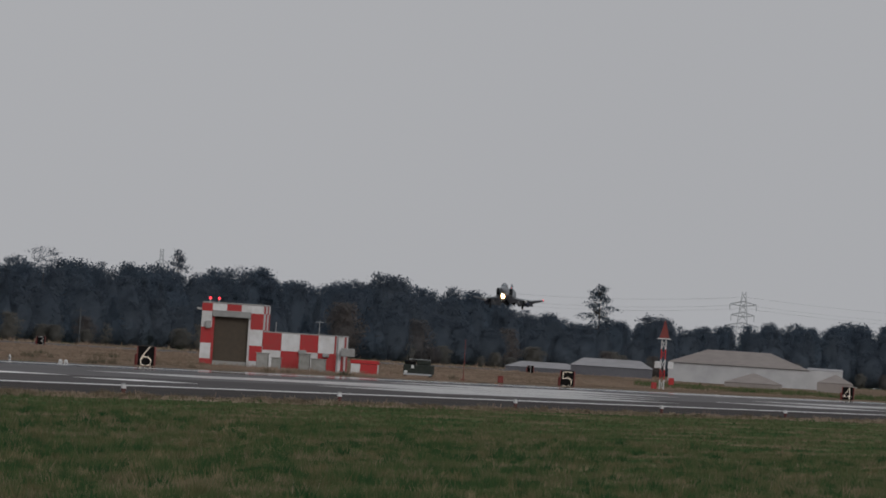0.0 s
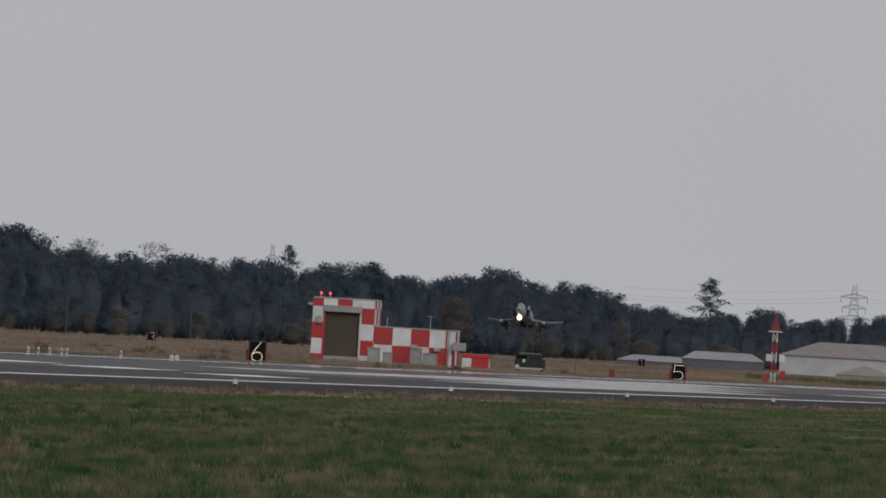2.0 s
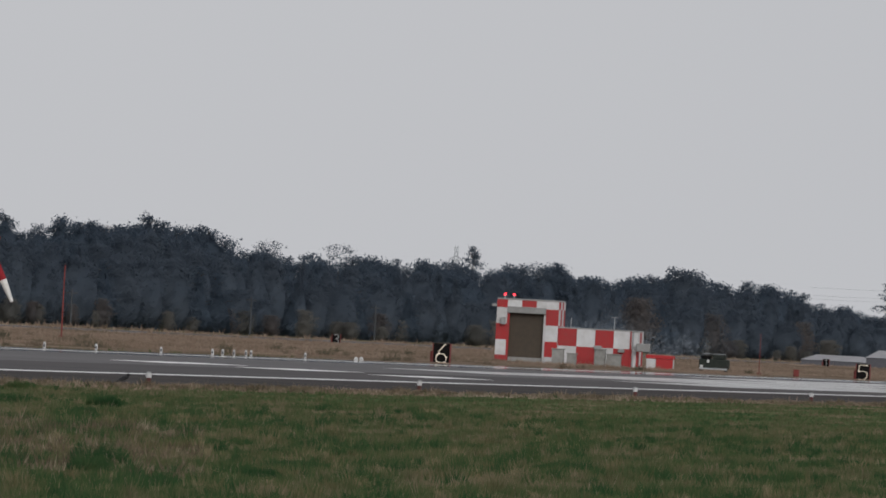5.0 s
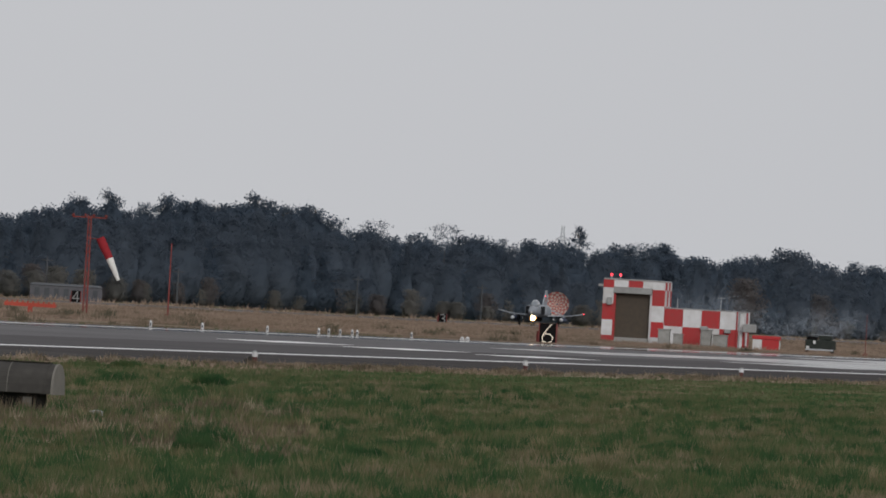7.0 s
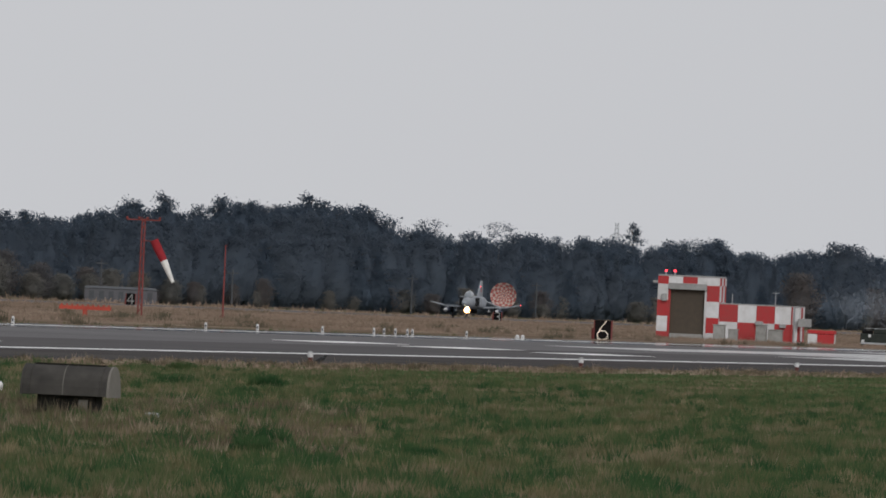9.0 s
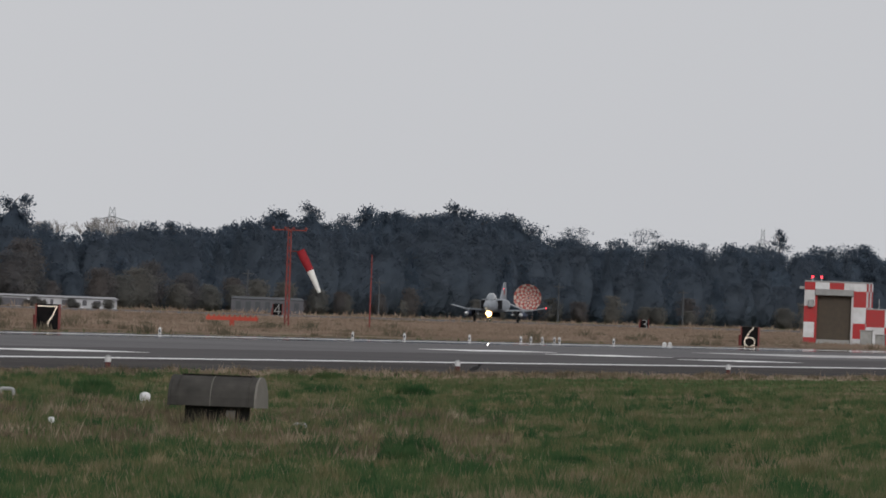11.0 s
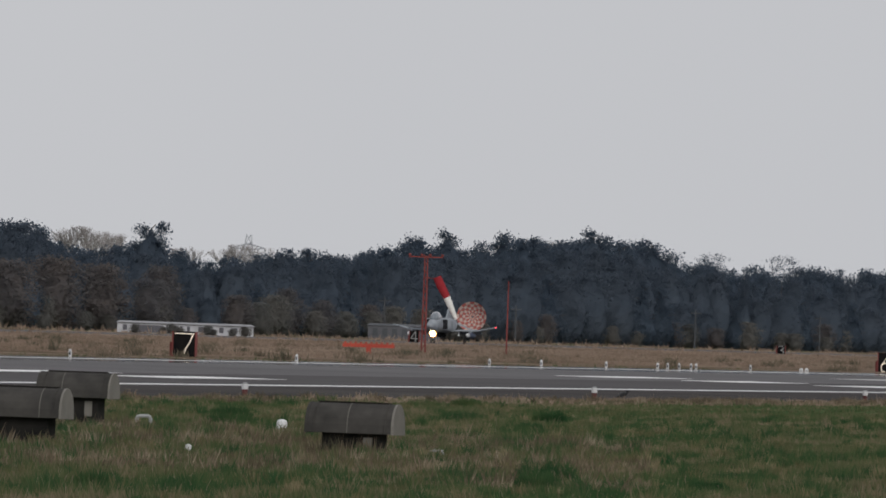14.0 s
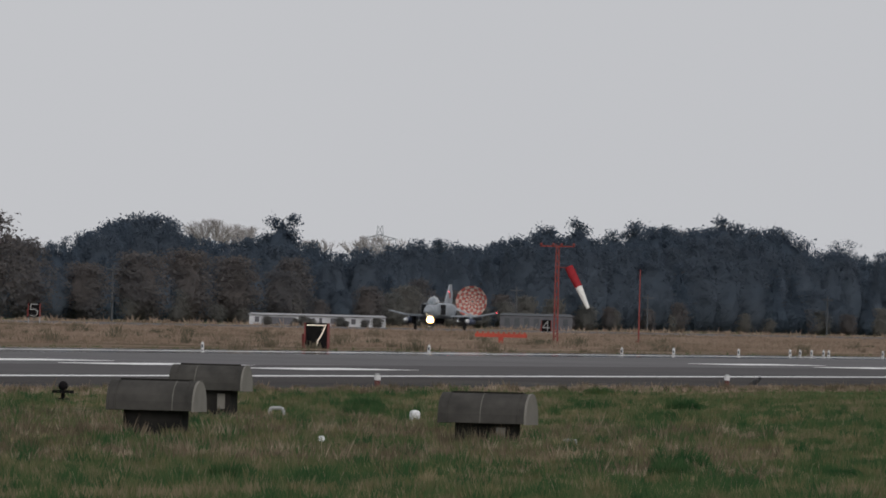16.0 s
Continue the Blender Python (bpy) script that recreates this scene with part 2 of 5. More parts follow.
def box(bm, x0, x1, y0, y1, z0, z1, bevel=0.0):
    got = bmesh.ops.create_cube(bm, size=1.0)
    for v in got["verts"]:
        v.co = Vector(((x0 + x1) / 2 + v.co.x * (x1 - x0), (y0 + y1) / 2 + v.co.y * (y1 - y0), (z0 + z1) / 2 + v.co.z * (z1 - z0)))
    if bevel:
        edges = list({e for v in got["verts"] for e in v.link_edges})
        bmesh.ops.bevel(bm, geom=edges, offset=bevel, segments=1, affect="EDGES")
    return bm


def B(*size, bevel=0.0):
    return box(bmesh.new(), *size, bevel=bevel)


def rod(bm, a, b, r0, r1=None, sides=8):
    a, b = Vector(a), Vector(b)
    r1 = r0 if r1 is None else r1
    q = (b - a).to_track_quat("Z", "Y")
    rings = []
    for c, r in ((a, r0), (b, r1)):
        rings.append([bm.verts.new(c + q @ Vector((r * math.cos(i * math.tau / sides), r * math.sin(i * math.tau / sides), 0))) for i in range(sides)])
    for i in range(sides):
        j = (i + 1) % sides
        bm.faces.new((rings[0][i], rings[0][j], rings[1][j], rings[1][i]))
    bm.faces.new(rings[0][::-1])
    bm.faces.new(rings[1])
    return bm


def R(a, b, r0, r1=None, sides=8):
    return rod(bmesh.new(), a, b, r0, r1, sides)


def ball(bm, c, r, squash=1.0, u=10, v=7):
    got = bmesh.ops.create_uvsphere(bm, u_segments=u, v_segments=v, radius=r)
    for w in got["verts"]:
        w.co = Vector((w.co.x, w.co.y, w.co.z * squash)) + Vector(c)
    return bm


def loft(sections, sides=16):
    """A tube through sections (x, centre y, centre z, half width, half height, squareness) along x."""
    bm = bmesh.new()
    rings = []
    for x, cy, cz, w, h, k in sections:
        ring = []
        for i in range(sides):
            a = i * math.tau / sides
            c, s = math.cos(a), math.sin(a)
            ring.append(bm.verts.new((x, cy + w * math.copysign(abs(c) ** k, c), cz + h * math.copysign(abs(s) ** k, s))))
        rings.append(ring)
    for p, q in zip(rings, rings[1:]):
        for i in range(sides):
            j = (i + 1) % sides
            bm.faces.new((p[i], p[j], q[j], q[i]))
    bm.faces.new(rings[0][::-1])
    bm.faces.new(rings[-1])
    bmesh.ops.recalc_face_normals(bm, faces=bm.faces[:])
    return bm


def slab(points, thick, up=(0, 0, 1)):
    """A plate with the given outline, thick along up."""
    bm = bmesh.new()
    up = Vector(up).normalized() * thick / 2
    a = [bm.verts.new(Vector(p) + up) for p in points]
    b = [bm.verts.new(Vector(p) - up) for p in points]
    bm.faces.new(a)
    bm.faces.new(b[::-1])
    n = len(a)
    for i in range(n):
        bm.faces.new((a[i], b[i], b[(i + 1) % n], a[(i + 1) % n]))
    bmesh.ops.recalc_face_normals(bm, faces=bm.faces[:])
    return bm


def joined(name, verts, faces, mat, parent=None, normals=None):
    """A mesh from numpy arrays of loose triangles. normals: the soft shading direction at each corner."""
    if normals is not None:
        t = verts.reshape(-1, 3, 3)
        face = np.cross(t[:, 1] - t[:, 0], t[:, 2] - t[:, 0])
        away = (face * normals.reshape(-1, 3, 3)[:, 0]).sum(1) < 0
        faces = np.where(away[:, None], faces[:, ::-1], faces)
    me = bpy.data.meshes.new(name)
    k = faces.shape[1]
    me.vertices.add(len(verts))
    me.vertices.foreach_set("co", np.asarray(verts, np.float32).ravel())
    me.loops.add(faces.size)
    me.loops.foreach_set("vertex_index", faces.astype(np.int32).ravel())
    me.polygons.add(len(faces))
    me.polygons.foreach_set("loop_start", np.arange(0, faces.size, k, dtype=np.int32))
    me.update(calc_edges=True)
    me.validate()
    if normals is not None:
        me.polygons.foreach_set("use_smooth", np.ones(len(me.polygons), bool))
        me.normals_split_custom_set_from_vertices(normals)
    me.materials.append(mat)
    ob = new(name, me)
    ob.parent = parent
    return ob


def site(azimuth, distance):
    """A place on the ground by its bearing from the runway's direction, in degrees, and its distance."""
    return distance * math.cos(radians(azimuth)), distance * math.sin(radians(azimuth))


# ---- ground, runways ----
bm = bmesh.new()
for x0, x1 in ((-400, 700), (700, 2200), (2200, 4900)):
    q = [bm.verts.new(c) for c in ((x0, -2500, 0), (x1, -2500, 0), (x1, 2500, 0), (x0, 2500, 0))]
    bm.faces.new(q)
tagged(part("ground", bm, TURF), "wide flat airfield turf, green mixed with dry grass", "grass field", kind="structure")

NEAR, FAR = 83.4, 128.7


def sheet(name, x0, x1, y0, y1, z, mat, label, category):
    bm = bmesh.new()
    bm.faces.new([bm.verts.new(c) for c in ((x0, y0, z), (x1, y0, z), (x1, y1, z), (x0, y1, z))])
    return tagged(part(name, bm, mat), label, category, kind="structure")


sheet("runway_shoulder", -300, 3300, 70.0, 134.0, 0.008, SHOULDER, "dark asphalt shoulder along the runway edge", "pavement")
sheet("runway", -300, 3300, NEAR - 1.5, FAR + 1.2, 0.016, ASPHALT, "worn grey asphalt runway with white markings", "runway")
sheet("runway_lane", -300, 3300, NEAR + 0.5, 99.0, 0.02, KEEL, "darker worn lane of the asphalt runway", "runway")
# glossy strip added to catch the landing lamp's gleam
sheet("wet_edge", -300, 3300, 122.5, 133.9, 0.02, WET, "wet dark asphalt strip along the runway's far edge", "pavement")
sheet("far_infield", 420, 4800, 134.0, 330.0, 0.012, STRAW, "dry brown grass field between the two runways", "grass field")
sheet("parallel_runway", -300, 3250, 266.0, 311.0, 0.024, ASPHALT, "grey asphalt runway beyond the dry grass", "runway")


def stripe(x0, x1, y0, y1, paint=PAINT):
    tagged(part("runway_marking", B(x0, x1, y0, y1, 0.012, 0.026), paint), "white painted runway marking on worn asphalt", "runway marking", "runway markings", "structure")


stripe(-300, 3300, NEAR - 0.45, NEAR + 0.45)
stripe(-300, 3300, FAR - 0.45, FAR + 0.45)
for x0 in (585, 782):
    stripe(x0, x0 + 24, 91.6, 94.4)
    stripe(x0 + 6, x0 + 30, 98.2, 101.0)
    stripe(x0 + 12, x0 + 40, 104.8, 107.4)
# broad bars: markings that also paint in the runway's white glints
stripe(918, 1060, 92.0, 98.2, STREAKED)
stripe(975, 1120, 98.4, 104.8, STREAKED)
stripe(930, 1190, 105.0, 111.5, STREAKED)
stripe(1150, 1290, 112.0, 119.0, STREAKED)
stripe(1180, 1260, 94.0, 100.0, STREAKED)
stripe(1330, 1480, 103.0, 110.0, STREAKED)
stripe(1390, 1500, 92.0, 96.0, STREAKED)
stripe(1600, 1900, 95.0, 99.0, STREAKED)


# ---- turf and tall grass ----
def tufts(name, count, region, mat, height, width, blades, label, seed, keep=None, band=None, cluster=None):
    """Clumps of upright blades over a wedge of the field: region is bearing and distance limits."""
    rng = np.random.default_rng(seed)
    az0, az1, d0, d1, power = region
    az = np.radians(rng.uniform(az0, az1, count))
    d = d0 * (d1 / d0) ** (rng.uniform(0, 1, count) ** power)
    x, y = d * np.cos(az), d * np.sin(az)
    if band:
        y = rng.uniform(*band, count)
        x = y / np.tan(az)
    if keep is not None:
        ok = keep(x, y, rng)
        x, y = x[ok], y[ok]
    if cluster:
        each, spread_xy = cluster
        size = rng.uniform(0.4, 1.3, len(x)).repeat(each)
        x, y = x.repeat(each), y.repeat(each)
        a, q = rng.uniform(0, math.tau, len(x)), np.abs(rng.normal(0, 0.6, len(x)))
        x, y = x + np.cos(a) * q * spread_xy * size * 1.5, y + np.sin(a) * q * spread_xy * size
    n = len(x)
    tall = height[0] + (height[1] - height[0]) * rng.beta(1.5, 4, n)
    tall *= 0.45 + 0.9 * np.sin(x * 0.09 + 1.7 * np.sin(y * 1.3)) ** 2 * np.sin(y * 1.9 + 1.3 * np.sin(x * 0.13)) ** 2 + 0.3 * np.sin(y * 5.1 + x * 0.4) ** 2
    if cluster:
        tall = height[1] * size * np.clip(1.1 - 0.55 * q, 0.25, 1.1) * rng.uniform(0.7, 1.1, n)
    V, F = [], []
    for b in range(blades):
        a = rng.uniform(0, math.tau, n)
        spread = width * rng.uniform(0.2, 1.0, n)
        bx, by = x + np.cos(a) * spread * 0.6, y + np.sin(a) * spread * 0.6
        w = width * rng.uniform(0.12, 0.3, n)
        side = rng.uniform(0, math.tau, n)
        sx, sy = np.cos(side) * w, np.sin(side) * w
        h = tall * rng.uniform(0.5, 1.1, n)
        lean = 0.45 * h
        tri = np.stack([np.stack([bx - sx, by - sy, np.zeros(n) - 0.01], 1), np.stack([bx + sx, by + sy, np.zeros(n) - 0.01], 1),
                        np.stack([bx + np.cos(a) * lean, by + np.sin(a) * lean, h], 1)], 1)
        V.append(tri.reshape(-1, 3))
    V = np.concatenate(V)
    F = np.arange(len(V)).reshape(-1, 3)
    return tagged(joined(name, V, F, mat), label, "grass", kind="stuff")


tufts("turf_grass", 140000, (4.2, 10.1, 160, 470, 1.0), TURF, (0.02, 0.22), 0.05, 5, "short rough green and straw-coloured turf grass", 1, lambda x, y, r: y < 70)
tufts("turf_edge_grass", 9000, (3.9, 10.3, 1, 2, 1.0), STRAW, (0.04, 0.26), 0.09, 5, "dry grass fringe along the runway shoulder", 2, None, (66.0, 70.4))
tufts("turf_far_grass", 60000, (4.0, 8.5, 430, 1200, 1.0), TURF, (0.03, 0.2), 0.1, 5, "rough turf beside the runway", 7, lambda x, y, r: y < 69)
tufts("dry_weeds", 26000, (7.4, 10.1, 225, 335, 1.0), WEED, (0.05, 0.4), 0.05, 5, "tall dry weeds round the lamp housings", 3, lambda x, y, r: (np.sin(x * 0.08 + y * 0.5) + r.uniform(-1, 1, len(x))) > 0.1)
tufts("straw_patches", 14000, (4.2, 10.1, 170, 420, 1.0), HAY, (0.04, 0.26), 0.05, 5, "straw-coloured patches in the turf", 9, lambda x, y, r: (y < 68) & (np.sin(x * 0.045 + 1.2 * np.sin(y * 0.7)) * np.sin(y * 0.55 + x * 0.02) > 0.45))
tufts("infield_grass", 110000, (4.0, 10.3, 780, 2300, 0.8), STRAW, (0.08, 0.45), 0.12, 5, "tall dry brown grass between the runways", 4, lambda x, y, r: (y > 147) & (y < 262))
tufts("infield_green", 900, (7.0, 10.3, 1, 2, 1.0), TURF, (0.03, 0.22), 0.12, 5, "green weeds along the runway's far edge", 5, None, (134.2, 139.0))
tufts("verge_grass", 14000, (4.0, 10.3, 1700, 4300, 1.0), STRAW, (0.3, 1.0), 0.5, 5, "tall dry grass in front of the woods", 6, lambda x, y, r: y > 314)
tufts("runway_verge", 12000, (5.0, 10.3, 1, 2, 1.0), STRAW, (0.15, 0.5), 0.3, 5, "dry grass strip along the parallel runway", 8, None, (255.0, 265.0))
tufts("berm_grass", 5000, (4.2, 5.1, 1900, 2150, 1.0), TURF, (0.2, 0.7), 0.4, 5, "dark green rough grass before the hangars", 10)


wild = lambda x, y, r: y < 68.5
tufts("turf_lush_clumps", 1300, (4.2, 10.1, 165, 470, 1.0), LUSH, (0.05, 0.22), 0.05, 2, "dark green clumps in rough turf", 61, wild, None, (45, 0.32))
tufts("turf_straw_clumps", 1100, (4.2, 10.1, 165, 470, 1.0), HAY, (0.05, 0.2), 0.045, 2, "straw clumps in rough turf", 62, wild, None, (40, 0.34))
tufts("turf_mixed_clumps", 1600, (4.2, 10.1, 165, 470, 1.0), TURF, (0.05, 0.2), 0.05, 2, "uneven clumps of turf grass", 63, wild, None, (45, 0.34))
tufts("seed_stalks", 18000, (4.2, 10.1, 165, 420, 1.0), STRAW, (0.06, 0.34), 0.022, 1, "thin pale seed stalks above the turf", 64, wild)
tufts("shoulder_clumps", 420, (4.0, 10.2, 1, 2, 1.0), WEED, (0.06, 0.22), 0.07, 2, "brown clumps along the runway shoulder", 65, None, (66.5, 69.4), (40, 0.4))
tufts("infield_clumps", 240, (4.2, 10.2, 800, 1500, 1.0), BRUSHGRASS, (0.2, 0.6), 0.16, 2, "greenish brown weeds in the dry field", 66, lambda x, y, r: (y > 136) & (y < 240), None, (40, 1.0))


tufts("building_grass", 1500, (5.6, 6.62, 1380, 1396, 1.0), STRAW, (0.1, 0.7), 0.12, 5, "dry grass growing against the chequered building", 67)


def clump(x, y, r, h, mat, seed, label):
    """One dense tussock."""
    rng = np.random.default_rng(seed)
    n = 700 if mat is LUSH else 110
    a, q = rng.uniform(0, math.tau, n), np.sqrt(rng.uniform(0, 1, n)) * r
    bx, by = x + q * np.cos(a), y + q * np.sin(a)
    tall = h * (1 - 0.65 * (q / r) ** 2) * rng.uniform(0.6, 1.1, n)
    s, w = rng.uniform(0, math.tau, n), 0.014
    tip = np.stack([bx + np.cos(a) * tall * 0.4, by + np.sin(a) * tall * 0.4, tall], 1)
    V = np.stack([np.stack([bx - w * np.cos(s), by - w * np.sin(s), np.zeros(n)], 1), np.stack([bx + w * np.cos(s), by + w * np.sin(s), np.zeros(n)], 1), tip], 1).reshape(-1, 3)
    tagged(joined("grass_tussock", V, np.arange(len(V)).reshape(-1, 3), mat), label, "grass tussock", "tussocks", "stuff")


for i, (x, y, r, h) in enumerate(((238.5, 32.45, 0.3, 0.34), (238.7, 32.2, 0.28, 0.26), (228.0, 31.0, 0.25, 0.26), (229.2, 31.2, 0.27, 0.28), (208.1, 33.5, 0.30, 0.26), (362.4, 55.6, 0.40, 0.37), (391.9, 53.1, 0.37, 0.35), (459.2, 64.4, 0.40, 0.26), (235.9, 29.8, 0.26, 0.15), (389.2, 54.6, 0.57, 0.26), (358.3, 48.9, 0.32, 0.21), (225.4, 30.7, 0.25, 0.26), (233.1, 31.7, 0.24, 0.24), (252.6, 31.4, 0.55, 0.17), (254.8, 30.4, 0.55, 0.21), (381.5, 38.3, 0.83, 0.22), (278.6, 30.4, 0.60, 0.18), (346.0, 53.1, 0.50, 0.28))):
    clump(x, y, r, h, LUSH, 50 + i, "dense dark green tussock in rough turf")
for i, (x, y) in enumerate(((273.2, 40.5), (273.2, 39.7), (273.0, 40.1), (273.4, 45.9), (273.4, 45.6), (273.5, 46.2))):
    clump(x, y, 0.34, 0.36, WEED, 80 + i, "dry brown weeds against a lamp housing")


# ---- trees ----
def crown_mesh(kind, seed, floor_z=0.0):
    """A crown one metre high: clumps of small leaves from floor_z upwards, round a dense heart."""
    rng = np.random.default_rng(seed)
    count = {"cedar": 260, "pine": 190, "broad": 330, "sparse": 150, "crest": 270, "bush": 330}[kind]
    lobes = rng.uniform(0, math.tau, 4)
    knots = []
    for i in range(15):
        z = 0.3 + 0.64 * (i + rng.uniform(0, 0.8)) / 15
        reach = 0.2 * math.sqrt(max(0.04, 1 - ((z - 0.55) / 0.44) ** 2))
        a, r = i * 2.4 + rng.uniform(-0.6, 0.6), reach * rng.uniform(0.35, 1.1)
        knots.append((r * math.cos(a), r * math.sin(a), z))
    V = []
    for i in range(count):
        a = rng.uniform(0, math.tau)
        z = rng.uniform(0.04, 0.97)
        if kind == "cedar":
            r = 0.25 * (1 - z) ** 0.8 * (0.8 + 0.2 * math.sin(26 * z + 2 * a)) + 0.008
        elif kind == "pine":
            layer = int(rng.integers(0, 6))
            z = 0.42 + 0.1 * layer + rng.uniform(-0.02, 0.025) + 0.04 * math.sin(a + 1.7 * lobes[layer % 4])
            r = (0.3, 0.36, 0.27, 0.25, 0.2, 0.1)[layer] * (0.7 + 0.4 * math.sin(a + lobes[layer % 4]))
        elif kind == "sparse":
            z = rng.uniform(0.5, 0.97)
            r = 0.2 * math.sqrt(max(0.02, 1 - ((z - 0.73) / 0.26) ** 2))
        else:
            r = 0.34 * math.sqrt(max(0.01, 1 - ((z - 0.45) / 0.55) ** 2)) * (0.85 + 0.2 * math.sin(2 * a + lobes[0]) * math.sin(8 * z + lobes[1]))
        rr = r * math.sqrt(rng.uniform(0.42 if kind in ("broad", "cedar") else 0.1, 1.0))
        c = np.array((rr * math.cos(a), rr * math.sin(a), z))
        if kind == "crest":
            c = np.array(knots[i % 15]) + rng.normal(0, 1, 3) * (0.032, 0.032, 0.02)
        if c[2] < floor_z:
            continue
        size = {"cedar": 0.032, "pine": 0.03, "broad": 0.042, "sparse": 0.022, "crest": 0.03, "bush": 0.05}[kind] * rng.uniform(0.7, 1.3)
        if kind == "cedar":
            size *= 0.55 + 0.5 * (1 - c[2])
        m = 18 if kind != "sparse" else 12
        p = rng.normal(0, 1, (m, 3)) * (size, size, size * (0.32 if kind == "pine" else 0.6))
        u = rng.normal(0, 1, (m, 3))
        u /= np.linalg.norm(u, axis=1)[:, None]
        w = np.cross(u, rng.normal(0, 1, (m, 3)))
        w /= np.linalg.norm(w, axis=1)[:, None]
        s = size * rng.uniform(0.2, 0.44, (m, 1))
        V.append(np.stack([c + p - u * s, c + p + u * s, c + p + w * s * 1.3], 1).reshape(-1, 3))
    if kind in ("broad", "cedar", "crest", "bush"):
        # the dense heart of the crown, just behind the outer leaves
        seg, lev = 18, 12
        ring = []
        for k in range(lev + 1):
            z = 0.02 + 0.9 * k / lev
            r = {"broad": 0.25 * math.sqrt(max(0.0, 1 - ((z - 0.46) / 0.46) ** 2)), "bush": 0.16 * math.sqrt(max(0.0, 1 - ((z - 0.46) / 0.46) ** 2)), "cedar": 0.18 * max(0.0, 0.93 - z), "crest": 0.15 * math.sqrt(max(0.0, 1 - ((z - 0.42) / 0.43) ** 2))}[kind]
            ring.append([(r * (1 + 0.1 * math.sin(3 * a + 5 * z + lobes[0]) + 0.06 * math.sin(5 * a - 11 * z + lobes[1])) * math.cos(a), r * (1 + 0.1 * math.sin(3 * a + 5 * z + lobes[0]) + 0.06 * math.sin(5 * a - 11 * z + lobes[1])) * math.sin(a), z) for a in np.arange(seg) * math.tau / seg])
        for k in range(lev):
            for i in range(seg):
                j = (i + 1) % seg
                V.append(np.array([ring[k][i], ring[k][j], ring[k + 1][j], ring[k][i], ring[k + 1][j], ring[k + 1][i]]))
    V = np.concatenate(V)
    V[:, 2] = np.maximum(V[:, 2], 0.0)
    N = V - (0, 0, 0.25)
    N[:, :2] *= 1.6
    N += rng.normal(0, 0.06, (len(V) // 3, 3)).repeat(3, 0)
    N /= np.linalg.norm(N, axis=1)[:, None]
    return V, N


def tree_model(kind, seed, mat, label):
    root = thing("tree", pose(0, 0, 0), label, "tree")
    bm = bmesh.new()
    rng = random.Random(seed)
    top = 0.9 if kind in ("cedar", "pine", "crest") else 0.7
    rod(bm, (0, 0, -0.01), (0.01, 0.0, top * 0.5), 0.016, 0.011, 6)
    rod(bm, (0.01, 0, top * 0.5), (0.0, 0.01, top), 0.011, 0.003, 6)
    for i in range(9):
        a, z = rng.uniform(0, math.tau), rng.uniform(0.35, top)
        l = 0.24 * (1.1 - z)
        rod(bm, (0, 0, z), (l * math.cos(a), l * math.sin(a), z + 0.05), 0.006, 0.002, 4)
    part("trunk", bm, BARK, root)
    V, N = crown_mesh(kind, seed)
    joined("crown", V, np.arange(len(V)).reshape(-1, 3), mat, root, N)
    return root


def bare_model(seed, label):
    root = thing("tree", pose(0, 0, 0), label, "tree")
    rng = random.Random(seed)
    bm = bmesh.new()

    def grow(a, d, length, r, depth):
        b = a + d * length
        rod(bm, a, b, r, r * 0.65, 3)
        if depth:
            for i in range(4):
                e = (d + Vector((rng.uniform(-0.7, 0.7), rng.uniform(-0.7, 0.7), rng.uniform(0.0, 0.5)))).normalized()
                grow(b if i else a + d * length * 0.7, e, length * 0.66, r * 0.62, depth - 1)
    grow(Vector((0, 0, -0.01)), Vector((0, 0, 1)), 0.4, 0.016, 5)
    part("trunk", bm, TWIG, root)
    return root


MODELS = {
    "cedar": [tree_model("cedar", s, NEEDLE, "tall dark cedar tinted haze blue at the woods' edge") for s in (1, 2, 3)],
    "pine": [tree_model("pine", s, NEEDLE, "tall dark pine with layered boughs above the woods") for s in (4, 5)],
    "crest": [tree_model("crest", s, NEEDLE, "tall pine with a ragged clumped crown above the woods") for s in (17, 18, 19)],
    "broad": [tree_model("broad", s, LEAF, "dense dark broadleaf tree tinted haze blue in the woods") for s in (6, 7, 8)],
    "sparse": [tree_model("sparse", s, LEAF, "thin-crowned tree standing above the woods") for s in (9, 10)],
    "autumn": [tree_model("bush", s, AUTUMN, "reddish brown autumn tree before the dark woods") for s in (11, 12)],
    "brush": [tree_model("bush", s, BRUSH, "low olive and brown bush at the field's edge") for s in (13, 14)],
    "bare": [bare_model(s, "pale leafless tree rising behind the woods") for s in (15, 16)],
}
USED = set()


def plant(kind, az, d, height, widen=1.0, rng=random):
    src = rng.choice(MODELS[kind])
    x, y = site(az, d)
    m = pose(x, y, 0, 0, 0, rng.uniform(0, 360))
    if src not in USED:
        USED.add(src)
        src.matrix_basis = m
        src.scale = (height * widen, height * widen, height)
        ob = src
    else:
        ob = copy_thing(src, m)
        ob.scale = (height * widen, height * widen, height)
    ob["group"] = "trees of the woods"
    return ob


